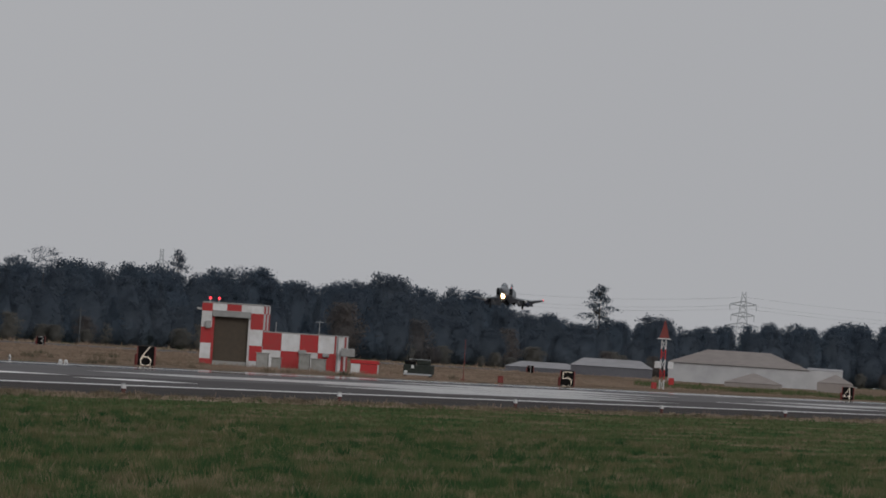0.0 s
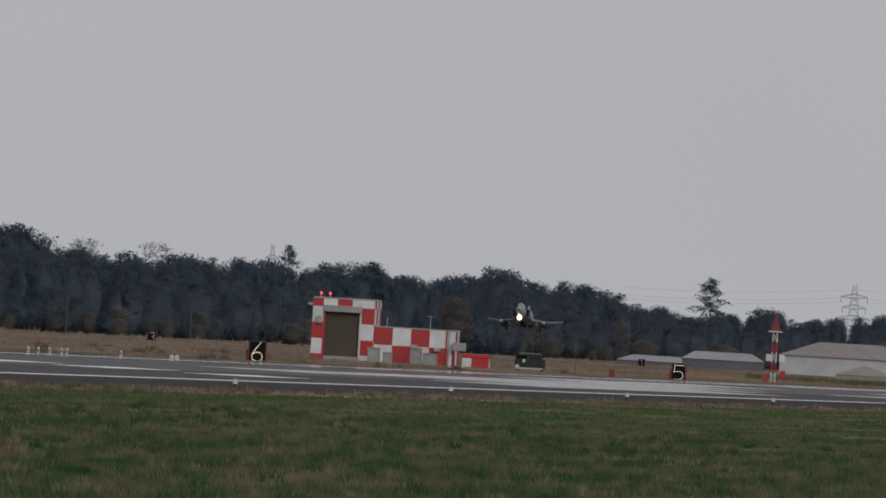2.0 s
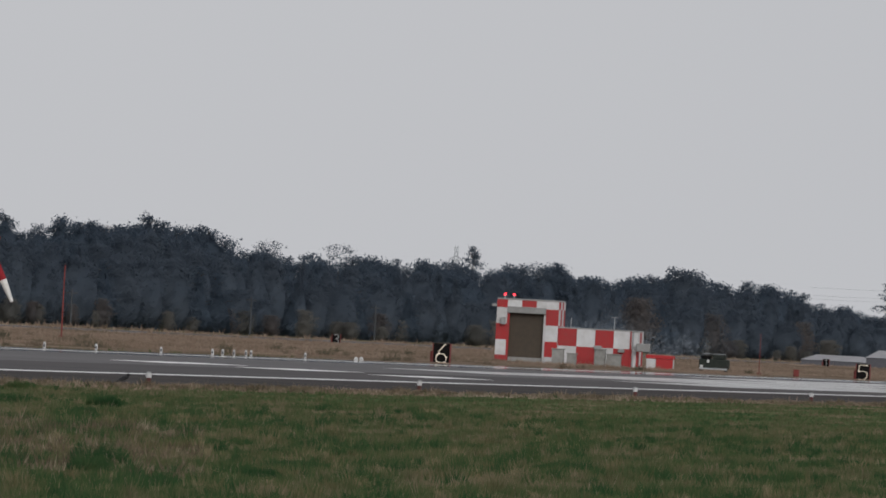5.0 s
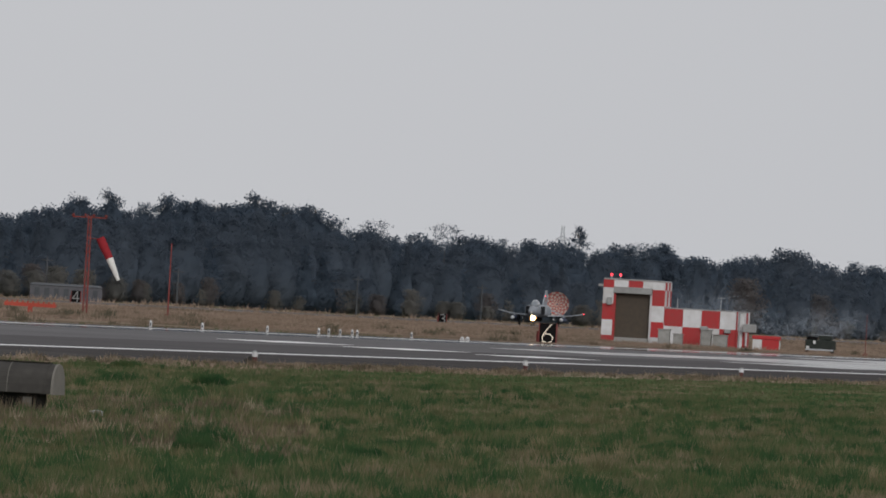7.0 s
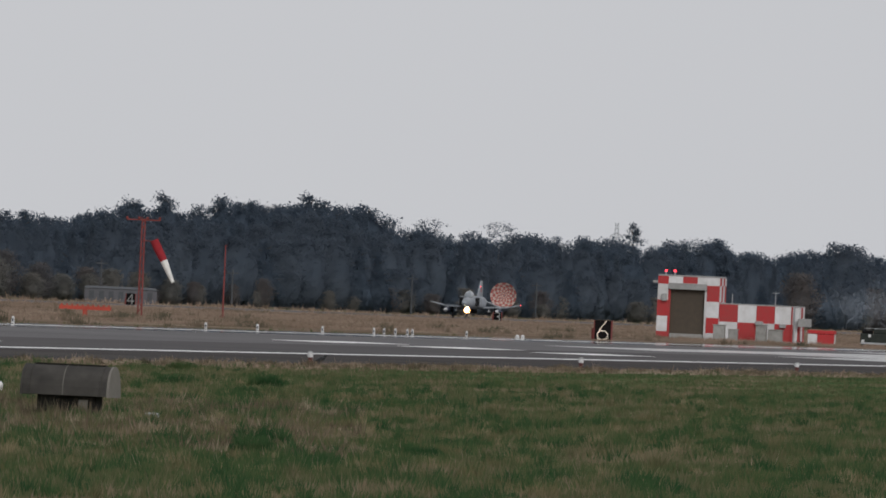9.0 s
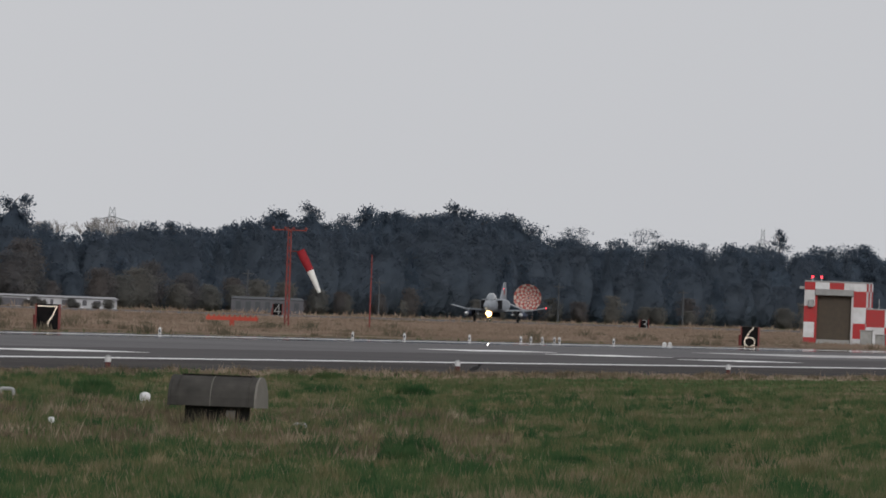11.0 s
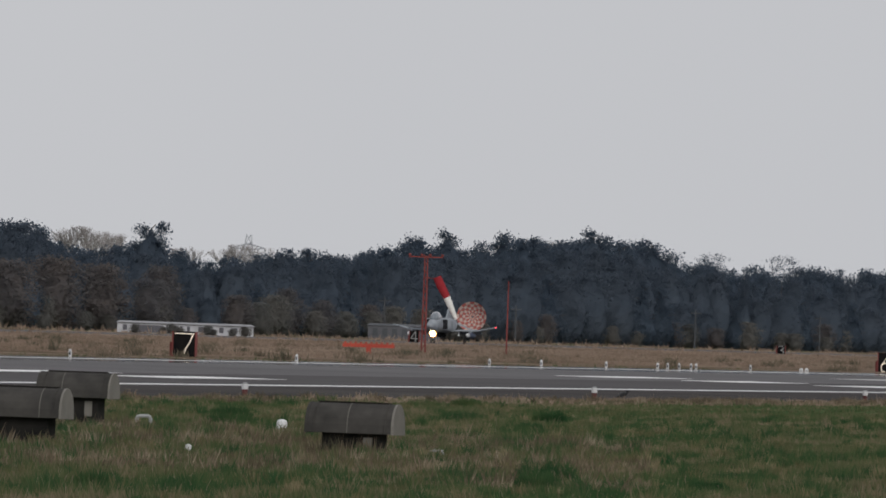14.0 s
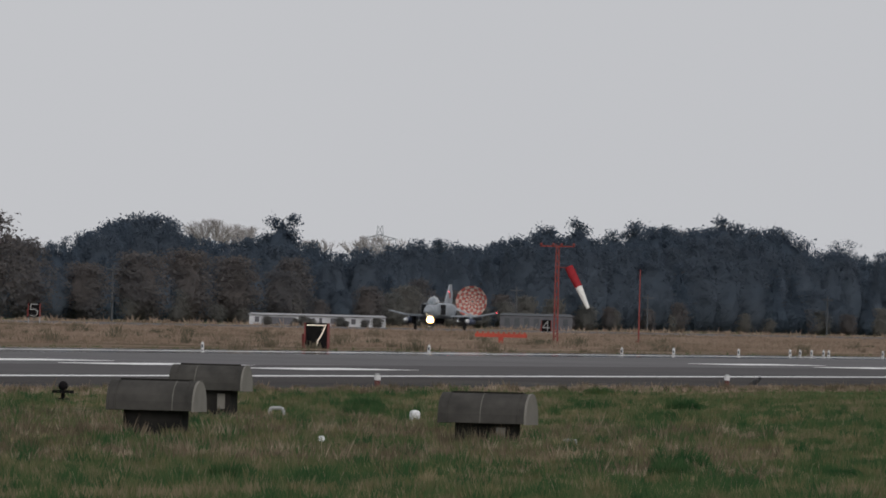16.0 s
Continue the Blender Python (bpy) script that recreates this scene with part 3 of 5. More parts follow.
# the woods' outline: bearing, then the height of its top as an elevation, in degrees
RIDGE = [(3.82, 0.182), (4.32, 0.182), (4.62, 0.165), (4.93, 0.145), (5.05, 0.153), (5.14, 0.142), (5.32, 0.136), (5.41, 0.154), (5.56, 0.195), (5.70, 0.207), (5.82, 0.201), (5.84, 0.207), (5.89, 0.233), (5.98, 0.226), (6.11, 0.204), (6.25, 0.211), (6.31, 0.234), (6.52, 0.214), (6.71, 0.223), (6.93, 0.222), (7.04, 0.226), (7.15, 0.228), (7.33, 0.230), (7.41, 0.275), (7.51, 0.276), (7.60, 0.304), (7.74, 0.270), (7.82, 0.278), (8.00, 0.256), (8.17, 0.268), (8.28, 0.247), (8.42, 0.212), (8.57, 0.223), (8.64, 0.210), (8.75, 0.193), (8.87, 0.185), (8.96, 0.232), (9.06, 0.248), (9.12, 0.226), (9.2, 0.212), (9.27, 0.226), (9.34, 0.264), (9.42, 0.276), (9.53, 0.255), (9.62, 0.238), (9.77, 0.181), (9.89, 0.203), (10.69, 0.173)]
RIDGE_AZ, RIDGE_EL = [a for a, e in RIDGE], [e for a, e in RIDGE]


def ridge(az):
    return float(np.interp(az, RIDGE_AZ, RIDGE_EL))


def wood_distance(az):
    return min(4450.0, 345.0 / math.sin(radians(az)))


rng = random.Random(5)
az = 4.0
while az < 10.3:
    a = az + rng.uniform(-0.02, 0.02)
    d = wood_distance(a) + rng.uniform(-8, 8)
    tall = (EYE + d * math.tan(radians(ridge(a) - 0.012))) * rng.uniform(0.45, 0.8)
    kind = rng.choice(("broad", "cedar", "broad", "broad", "broad", "cedar", "broad", "broad", "broad", "cedar", "broad", "autumn"))
    plant(kind, a, d, tall, (1.5 if kind == "cedar" else 1.1) * rng.uniform(0.9, 1.3), rng)
    az += 0.075


def deep_woods(name, kinds, mat, gap, share, step, seed):
    """The closed canopy behind the front trees, as one mass of leaves."""
    r = random.Random(seed)
    shapes = [crown_mesh(k, seed + i, 0.45) for i, k in enumerate(kinds)]
    out, soft, a = [], [], 3.95
    while a < 10.5:
        b = a + r.uniform(-0.03, 0.03)
        d = wood_distance(b) + gap + r.uniform(-10, 10)
        k = r.randrange(len(kinds))
        tall = (EYE + d * math.tan(radians(ridge(b)))) * share * r.uniform(0.93, 1.06)
        wide = tall * (1.3 if kinds[k] in ("cedar", "crest") else 0.9) * r.uniform(0.6, 1.1)
        turn = r.uniform(0, math.tau)
        s, q = shapes[k]
        x, y = site(b, d)
        out.append(np.stack([x + wide * (s[:, 0] * math.cos(turn) - s[:, 1] * math.sin(turn)), y + wide * (s[:, 0] * math.sin(turn) + s[:, 1] * math.cos(turn)), tall * s[:, 2]], 1))
        soft.append(np.stack([q[:, 0] * math.cos(turn) - q[:, 1] * math.sin(turn), q[:, 0] * math.sin(turn) + q[:, 1] * math.cos(turn), q[:, 2]], 1))
        a += step * min(1.0, 3000 / d + 0.15)
    V = np.concatenate(out)
    return tagged(joined(name, V, np.arange(len(V)).reshape(-1, 3), mat, None, np.concatenate(soft)), "closed dark canopy of the woods behind the airfield", "woods", kind="stuff")


# the canopy shares these leaf colours, painted haze included
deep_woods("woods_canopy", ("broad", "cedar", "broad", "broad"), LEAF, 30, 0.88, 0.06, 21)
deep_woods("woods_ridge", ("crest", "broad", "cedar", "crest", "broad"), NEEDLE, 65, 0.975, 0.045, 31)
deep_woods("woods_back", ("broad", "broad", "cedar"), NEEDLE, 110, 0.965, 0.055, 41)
# the trees that stand out against the sky: kind, bearing, elevation of the top, width
for kind, a, e, wide in (("pine", 6.571, 0.281, 0.6), ("sparse", 6.386, 0.241, 1.3), ("pine", 5.232, 0.253, 0.9), ("broad", 5.053, 0.162, 1.3), ("sparse", 6.997, 0.267, 1.2), ("sparse", 7.217, 0.266, 1.2), ("crest", 7.601, 0.320, 0.9), ("cedar", 7.509, 0.294, 1.6), ("crest", 7.410, 0.289, 1.3), ("crest", 7.885, 0.299, 0.75), ("crest", 8.056, 0.302, 0.8), ("crest", 8.160, 0.275, 1.2), ("crest", 7.813, 0.290, 0.7), ("crest", 7.749, 0.280, 0.7), ("cedar", 9.343, 0.276, 1.6), ("broad", 9.425, 0.281, 1.3), ("crest", 8.999, 0.292, 0.9), ("bare", 9.196, 0.262, 1.5), ("bare", 9.13, 0.25, 1.0), ("bare", 8.890, 0.211, 1.2), ("bare", 8.69, 0.224, 1.3), ("cedar", 8.505, 0.235, 1.4), ("cedar", 6.306, 0.245, 1.4), ("broad", 5.901, 0.241, 1.2), ("bare", 7.696, 0.271, 1.4), ("cedar", 8.501, 0.237, 1.5)):
    d = wood_distance(a) + (60 if kind != "bare" else 150)
    plant(kind, a, d, (EYE + d * math.tan(radians(e))) * (1.05 if kind == "crest" else 1.0), wide, rng)
# shrubs and autumn trees along the field's edge
for i in range(70):
    a = rng.uniform(4.2, 10.5)
    d = wood_distance(a) - rng.uniform(6, 14)
    plant("brush" if rng.random() < 0.75 else "autumn", a, d, rng.uniform(2.0, 5.0), rng.uniform(1.1, 1.8), rng)
for a, h, w in ((9.62, 6.5, 1.6), (9.45, 8.0, 1.5), (9.3, 8.5, 1.5), (9.15, 8.0, 1.5), (9.0, 6.5, 1.5), (9.95, 12.0, 1.3), (9.82, 9.0, 1.3), (8.45, 4.5, 1.5), (8.72, 5.0, 1.5), (8.3, 4.5, 1.5), (7.74, 4.2, 1.3), (7.2, 3.2, 1.6), (5.05, 4.5, 1.5), (4.85, 5.0, 1.4)):
    plant("autumn", a, wood_distance(a) - 16, h, w, rng)

for a, h, w in ((8.6, 5.2, 1.5), (8.65, 4.2, 1.5), (8.47, 3.4, 1.5), (8.37, 3.2, 1.6), (8.29, 3.6, 1.4), (8.22, 4.4, 1.4), (8.13, 4.2, 1.4), (8.03, 3.4, 1.5), (9.12, 1.9, 1.6), (9.2, 2.2, 1.7), (9.33, 1.8, 1.6), (7.1, 2.6, 1.6), (6.95, 2.8, 1.8), (6.85, 2.4, 1.7), (5.55, 3.0, 1.5), (5.5, 2.2, 1.7)):
    plant("brush", a, wood_distance(a) - 26, h, w, rng)

for a, h in ((9.04, 1.0), (8.95, 0.8), (8.925, 1.2), (8.90, 0.8), (8.81, 1.1), (8.79, 0.7), (8.73, 0.8), (8.69, 1.1)):
    plant("brush", a, 2072 + 3 * rng.random(), h, rng.uniform(1.8, 3.0), rng)

for group in MODELS.values():
    for spare in group:
        if spare not in USED:
            for ob in (*spare.children_recursive, spare):
                bpy.data.objects.remove(ob)


# ---- the chequered building ----
def chequered_building():
    X, Z = 1400.0, 0.0
    root = thing("equipment_building", pose(X, 154.35, Z), "flat-roofed equipment building chequered in red and white panels", "building")
    # tower: 4.9 wide, 4.4 deep, with an open bay; annex to its right
    part("wall", B(0.1, 4.4, 0.05, 0.3, 0, 4.85), WHITE, root)
    part("wall", B(0.1, 4.4, 4.55, 4.8, 0, 4.85), WHITE, root)
    part("wall", B(4.2, 4.4, 0.3, 4.55, 0, 4.85), WHITE, root)
    part("roof", B(0.0, 4.45, 0.0, 4.85, 4.85, 4.98, bevel=0.03), GREY, root)
    part("shutter", B(0.35, 0.5, 1.05, 3.95, 0.0, 3.9), BROWN, root, "dark brown roller shutter")
    part("door_frame", B(0.05, 0.4, 0.98, 1.15, 0, 3.95), WHITE, root)
    part("door_frame", B(0.05, 0.4, 3.85, 4.02, 0, 3.95), RED, root)
    part("lintel", B(-0.15, 0.4, 1.0, 4.0, 3.85, 4.35, bevel=0.03), GREY, root, "grey canopy over the shutter")
    part("sill", B(-0.1, 0.34, 1.2, 3.8, 0.0, 0.42), CONCRETE, root)
    # panels of the tower's front: rows from the top
    edges = (4.85, 4.25, 3.0, 1.75, 0.55, 0.0)
    for i in range(5):
        z1, z0 = edges[i], edges[i + 1]
        part("panel", B(0.0, 0.1, 4.02, 4.85, z0, z1), (RED, WHITE)[i % 2], root)
        part("panel", B(0.0, 0.1, 0.0, 0.98, z0, z1), (WHITE, RED)[i % 2], root)
    for k, (y0, y1) in enumerate(((0.98, 1.75), (1.75, 2.9), (2.9, 4.02))):
        part("panel", B(0.0, 0.1, y0, y1, 4.35, 4.85), (WHITE, RED, WHITE)[k], root)
    # panels of the side that faces the runway
    for k in range(4):
        for i in range(5):
            part("panel", B(0.1 + k * 1.08, 1.15 + k * 1.08, -0.04, 0.05, edges[i + 1], edges[i]), (WHITE, RED)[(i + k + 1) % 2], root)
    # annex
    part("wall", B(0.15, 4.3, -6.2, -0.1, 0, 2.85), WHITE, root)
    part("roof", B(0.05, 4.4, -6.3, -0.05, 2.85, 2.95, bevel=0.02), GREY, root)
    for k in range(4):
        y1 = -0.06 - k * 1.45
        for i, (z0, z1) in enumerate(((1.5, 2.85), (0.15, 1.5))):
            part("panel", B(0.05, 0.15, y1 - 1.43, y1, z0, z1), (RED, WHITE)[(i + k) % 2], root)
    for k in range(3):
        for i, (z0, z1) in enumerate(((1.5, 2.85), (0.15, 1.5))):
            part("panel", B(0.2 + k * 1.35, 1.5 + k * 1.35, -6.3, -6.2, z0, z1), (WHITE, RED)[(i + k) % 2], root)
    part("pipe", R((0.0, -5.75, 0), (0.0, -5.75, 2.9), 0.06), RED, root)
    part("pipe", R((0.0, -5.95, 0), (0.0, -5.95, 2.9), 0.05), STEEL, root)
    part("air_conditioner", B(-0.4, 0.1, -7.3, -6.25, 1.35, 2.0, bevel=0.04), GREY, root, "pale grey box on the wall")
    part("vent_hood", B(-0.25, 0.1, -3.5, -2.9, 1.35, 1.65, bevel=0.05), GREY, root)
    part("vent_hood", B(-0.25, 0.1, -5.3, -4.8, 1.2, 1.5, bevel=0.05), GREY, root)
    # lamps and fittings
    for y in (4.3, 3.6):
        part("lamp_post", R((0.4, y, 4.95), (0.4, y, 5.2), 0.05), STEEL, root)
        part("obstruction_lamp", ball(bmesh.new(), (0.4, y, 5.27), 0.1), LAMP_RED, root, "lit red obstruction lamp")
    part("bracket", B(-0.35, 0.0, 4.85, 5.2, 4.3, 4.5), GREY, root)
    part("wall_lamp", B(-0.3, 0.0, 4.1, 4.5, 2.9, 3.5, bevel=0.05), GREY, root)
    part("antenna", R((2.0, -0.8, 2.9), (2.0, -0.8, 3.7), 0.03), STEEL, root)
    part("antenna", R((2.0, -4.2, 2.9), (2.0, -4.2, 4.0), 0.025), STEEL, root)
    bm = R((2.0, -4.5, 3.9), (2.0, -3.9, 3.9), 0.02)
    part("antenna_bar", bm, STEEL, root)


chequered_building()


def cabinet(x, y, w, h, mat, label):
    root = thing("equipment_cabinet", pose(x, y, 0), label, "cabinet", "cabinets by the building")
    part("body", B(0, 0.7, -w / 2, w / 2, 0, h, bevel=0.03), mat, root)
    part("door", B(-0.03, 0.0, -w / 2 + 0.08, w / 2 - 0.08, 0.15, h - 0.12), mat, root)
    part("cap", B(-0.06, 0.76, -w / 2 - 0.06, w / 2 + 0.06, h, h + 0.07), mat, root)


for y, w, h in ((154.0, 0.9, 1.2), (150.7, 0.8, 1.35), (149.6, 1.1, 1.0), (152.9, 0.7, 0.9)):
    cabinet(1397.5, y, w, h, CONCRETE, "grey steel equipment cabinet beside the chequered building")


def red_box():
    root = thing("barrier_box", pose(1430, 149.4, 0), "low red and white painted equipment box on the grass", "box")
    part("body", B(0, 1.2, -1.05, 1.05, 0, 0.85), WHITE, root)
    part("lid", B(-0.08, 1.3, -1.1, 1.1, 0.85, 1.15, bevel=0.04), RED, root, "red lid")
    for y0, m in ((0.35, WHITE), (-0.4, RED), (-1.08, RED)):
        part("panel", B(-0.05, 0.0, y0, y0 + 0.68, 0.05, 0.84), m, root)


red_box()


def hydrant():
    root = thing("red_hydrant", pose(1450, 140.4, 0), "small red painted hydrant box in the grass", "hydrant")
    part("body", B(0, 0.4, -0.22, 0.22, 0, 0.5, bevel=0.05), RUST, root)
    part("cap", B(-0.03, 0.43, -0.25, 0.25, 0.5, 0.58, bevel=0.03), RUST, root)


hydrant()


def dark_trailer():
    root = thing("equipment_trailer", pose(1450, 147.1, 0), "dark green generator trailer with pale lamps parked on the grass", "trailer")
    part("body", B(0, 1.6, -1.15, 1.2, 0.3, 1.05, bevel=0.06), GREENPAINT, root)
    part("engine_cover", B(0.15, 1.4, -0.9, 0.15, 1.05, 1.42, bevel=0.06), GREENPAINT, root)
    part("cab", B(0.1, 1.4, 0.3, 1.1, 1.05, 1.3, bevel=0.06), DARK, root)
    part("bumper", B(-0.1, 0.0, -1.1, 1.15, 0.2, 0.34), STEEL, root)
    part("roof_rack", B(0.3, 1.3, -0.85, 0.9, 1.46, 1.5), STEEL, root)
    for y in (-1.0, 1.0):
        bm = R((0.3, y - 0.12, 0.36), (0.3, y + 0.12, 0.36), 0.36, sides=14)
        part("wheel", bm, RUBBER, root)
    part("headlamp", B(-0.06, 0.0, 0.85, 1.1, 0.3, 0.55), WHITE, root)
    part("headlamp", B(-0.06, 0.0, 0.35, 0.55, 0.75, 1.0), WHITE, root)
    part("handrail", R((0.4, -0.8, 1.4), (0.4, -0.8, 1.72), 0.03), DARK, root)
    part("handrail", R((0.4, 0.85, 1.28), (0.4, 0.85, 1.72), 0.03), DARK, root)


dark_trailer()


# ---- distance signs ----
STROKES = {
    "7": [(-0.32, 0.92), (0.34, 0.92), (0.22, 0.62), (0.06, 0.36), (0.0, 0.04)],
    "6": [(0.16, 0.95), (-0.06, 0.68), (-0.26, 0.34), (-0.22, 0.12), (0.0, 0.04), (0.22, 0.12), (0.26, 0.32), (0.12, 0.48), (-0.1, 0.48), (-0.24, 0.36)],
    "5": [(0.28, 0.92), (-0.24, 0.92), (-0.26, 0.52), (0.04, 0.58), (0.26, 0.44), (0.26, 0.2), (0.06, 0.04), (-0.28, 0.1)],
    "4": [(0.12, 0.04), (0.12, 0.94), (-0.3, 0.32), (0.32, 0.32)],
    "3": [(-0.26, 0.86), (0.0, 0.95), (0.24, 0.82), (0.2, 0.6), (-0.04, 0.52), (0.24, 0.4), (0.26, 0.18), (0.02, 0.04), (-0.28, 0.14)],
    "1": [(-0.16, 0.76), (0.04, 0.94), (0.04, 0.04)],
}


def distance_sign(text, x, y, z, s, lit, label):
    root = thing("distance_sign", pose(x, y, z, 0, 0, 0), label, "sign", "runway distance signs")
    part("cabinet", B(0, 0.45 * s, -0.4 * s, 0.4 * s, 0.0, s, bevel=0.02), DARK, root, "black sign box")
    part("side_panel", B(0.0, 0.44 * s, 0.4 * s, 0.45 * s, 0.02, s), RUST, root, "faded red side panel")
    part("side_panel", B(0.0, 0.44 * s, -0.43 * s, -0.4 * s, 0.02, s), RUST, root, "faded red side panel")
    part("back_box", B(0.46 * s, 1.2 * s, 0.3 * s, 0.6 * s, 0.0, 0.6 * s), RUST, root, "faded red box behind the sign")
    for y0 in (-0.42 * s, 0.42 * s):
        part("leg", R((0.2, y0, -max(z, 0.15)), (0.2, y0, 0.01), 0.04), STEEL, root)
    pts = [Vector((-0.02, -u * s, v * s)) for u, v in STROKES[text]]
    bm = bmesh.new()
    for a, b in zip(pts, pts[1:]):
        rod(bm, a, b, (0.011 if lit else 0.045) * s, sides=6)
    bar = part("numeral", bm, GREY, root, "white numeral " + text)
    if lit:
        gap = 0.085 * s
        for a, b in zip(pts, pts[1:]):
            n = max(1, round((b - a).length / gap))
            for i in range(n):
                part("bulb", ball(bmesh.new(), a + (b - a) * i / n + Vector((-0.02, 0, 0)), 0.027 * s, u=6, v=4), LAMP_SIGN, bar)


for text, x in (("7", 898.4), ("6", 1203.2), ("5", 1508.0), ("4", 1812.8)):
    distance_sign(text, x, 140.4, -0.08, 1.38, True, "black runway distance sign with lit numeral " + text)
for text, x, z in (("5", 1504.0, 0.7), ("4", 1808.9, 0.3), ("3", 2113.7, 0.0), ("1", 2723.0, 0.0)):
    distance_sign(text, x, 259.2, z, 1.15, False, "small black distance sign with white numeral " + text)


# ---- runway lights and markers ----
def edge_light(x, y):
    root = thing("runway_edge_light", pose(x, y, 0), "white drum runway edge light on a dark maroon stand", "runway light", "near runway edge lights")
    part("stand", R((0, 0, 0), (0, 0, 0.22), 0.06, 0.08, 10), MAROON, root)
    part("drum", R((0, 0, 0.22), (0, 0, 0.35), 0.085, 0.09, 12), WHITE, root)
    part("cap", R((0, 0, 0.35), (0, 0, 0.4), 0.09, 0.04, 12), GREY, root)


for k in range(-1, 9):
    edge_light(462.2 + 68.5 * k, 70.6)


def peg(x, y, h=0.3, w=0.07):
    root = thing("marker_post", pose(x, y, 0), "short white marker post at the runway's far edge", "marker post", "white marker posts")
    part("post", B(-w, w, -w, w, 0, h, bevel=0.02), WHITE, root)
    part("cap", R((0, 0, h), (0, 0, h + 0.06), w * 0.9, w * 0.5, 8), WHITE, root)
    # dark panel over the middle of the post's front
    part("lamp_window", B(-w - 0.012, -w + 0.004, -w * 0.55, w * 0.55, 0.08, h - 0.06), POLEGREY, root, "dark front panel")


for bearing in (9.242, 8.524, 7.913, 7.749, 7.543, 7.380, 7.348, 7.312, 7.274, 7.258, 7.086):
    peg(134.5 / math.tan(radians(bearing)), 134.5)
for bearing in (6.925, 6.908):
    peg(134.5 / math.tan(radians(bearing)), 134.5, 0.16, 0.12)


# ---- lamp housings in the foreground ----
def lamp_housing(x, y, z, turn, label, seam, hatch):
    root = thing("lamp_housing", pose(x, y, z, 0, 0, turn), label, "approach light", "hooded approach lights")
    L, r = 0.66, 0.4
    part("plinth", B(-0.24, 0.24, -0.46, 0.46, -0.12, 0.47, bevel=0.015), SOOT, root, "dark plinth")
    if hatch:
        part("door", B(-0.26, -0.24, -0.34, -0.2, 0.1, 0.38), PALE, root, "pale hatch")
    # half-round hood, flat below, open along its axis
    n = 14
    bm = bmesh.new()
    rings = []
    for yy in (-L, L):
        ring = []
        for i in range(n + 1):
            a = math.pi * i / n
            ring.append(bm.verts.new((-r * math.cos(a) * 1.0, yy, 0.44 + 0.46 * math.sin(a) ** 0.8)))
        rings.append(ring)
    for i in range(n):
        bm.faces.new((rings[0][i], rings[0][i + 1], rings[1][i + 1], rings[1][i]))
    bm.faces.new((rings[0][0], rings[1][0], rings[1][n], rings[0][n]))
    bm.faces.new(rings[0])
    bm.faces.new(rings[1][::-1])
    bmesh.ops.recalc_face_normals(bm, faces=bm.faces[:])
    part("hood", bm, OLIVE, root, smooth=False)
    for yy, s in ((-L, -1), (L, 1)):
        pts = [(-(r + 0.012) * math.cos(math.pi * i / n), yy + s * 0.02, 0.43 + 0.475 * math.sin(math.pi * i / n) ** 0.8) for i in range(n + 1)]
        part("end_plate", slab(pts, 0.035, (0, 1, 0)), PALE if s < 0 else OLIVE, root, "pale end plate" if s < 0 else "")
        part("rim", slab([(p[0] * 1.02, p[1] - s * 0.12, p[2] + 0.006) for p in pts], 0.02, (0, 1, 0)), OLIVE, root)
    part("ridge_strip", B(-0.05, 0.05, -L + 0.1, L - 0.1, 0.893, 0.922), SOOT, root)
    bm = bmesh.new()
    for i in range(n):
        a0, a1 = math.pi * i / n, math.pi * (i + 1) / n
        q = [(-(r + 0.006) * math.cos(a), yy, 0.44 + 0.467 * math.sin(a) ** 0.8) for a, yy in ((a0, seam), (a1, seam), (a1, seam + 0.018), (a0, seam + 0.018))]
        bm.faces.new([bm.verts.new(c) for c in q])
    part("seam", bm, SEAM, root)
    return root


for x, y, z, seam, hatch, label in ((274.0, 40.13, -0.09, 0.02, True, "weathered olive half-round approach light housing on a dark plinth"), (274.5, 45.36, -0.03, -0.36, False, "weathered olive approach light housing half hidden by weeds"), (328.0, 53.2, 0.05, 0.2, True, "weathered olive approach light housing with a pale hatch")):
    lamp_housing(x, y, z, -5.0, label, seam, hatch)


def white_cap(x, y, r, h):
    root = thing("ground_marker", pose(x, y, 0), "white domed ground marker in the grass", "marker")
    part("body", R((0, 0, 0), (0, 0, h * 0.7), r, r, 12), WHITE, root)
    part("dome", ball(bmesh.new(), (0, 0, h * 0.7), r, 0.6), WHITE, root, smooth=True)


white_cap(327.4, 49.3, 0.1, 0.24)
white_cap(270.8, 42.2, 0.05, 0.12)


def pipe_hoop(x, y, w, h):
    root = thing("pipe_hoop", pose(x, y, 0), "bent white conduit pipe standing in the grass", "pipe")
    bm = bmesh.new()
    pts = [(0, -w / 2, 0), (0, -w / 2, h * 0.8), (0, -w / 2 + 0.04, h), (0, w / 2 - 0.04, h), (0, w / 2, h * 0.8), (0, w / 2, 0)]
    for a, b in zip(pts, pts[1:]):
        rod(bm, a, b, 0.035)
    part("pipe", bm, GREY, root)


pipe_hoop(335.2, 53.1, 0.26, 0.15)
pipe_hoop(278.6, 39.5, 0.2, 0.08)


def ground_fixture(x, y):
    root = thing("taxiway_fixture", pose(x, y, 0), "small black ground light on a flat base", "ground light")
    part("base", R((0, 0, 0), (0, 0, 0.08), 0.16, 0.14, 12), DARK, root)
    part("stem", R((0, 0, 0.08), (0, 0, 0.2), 0.04), DARK, root)
    part("tray", B(-0.15, 0.15, -0.2, 0.2, 0.18, 0.24), DARK, root)
    part("lamp", ball(bmesh.new(), (0, 0, 0.33), 0.1), DARK, root)


ground_fixture(362.9, 61.9)


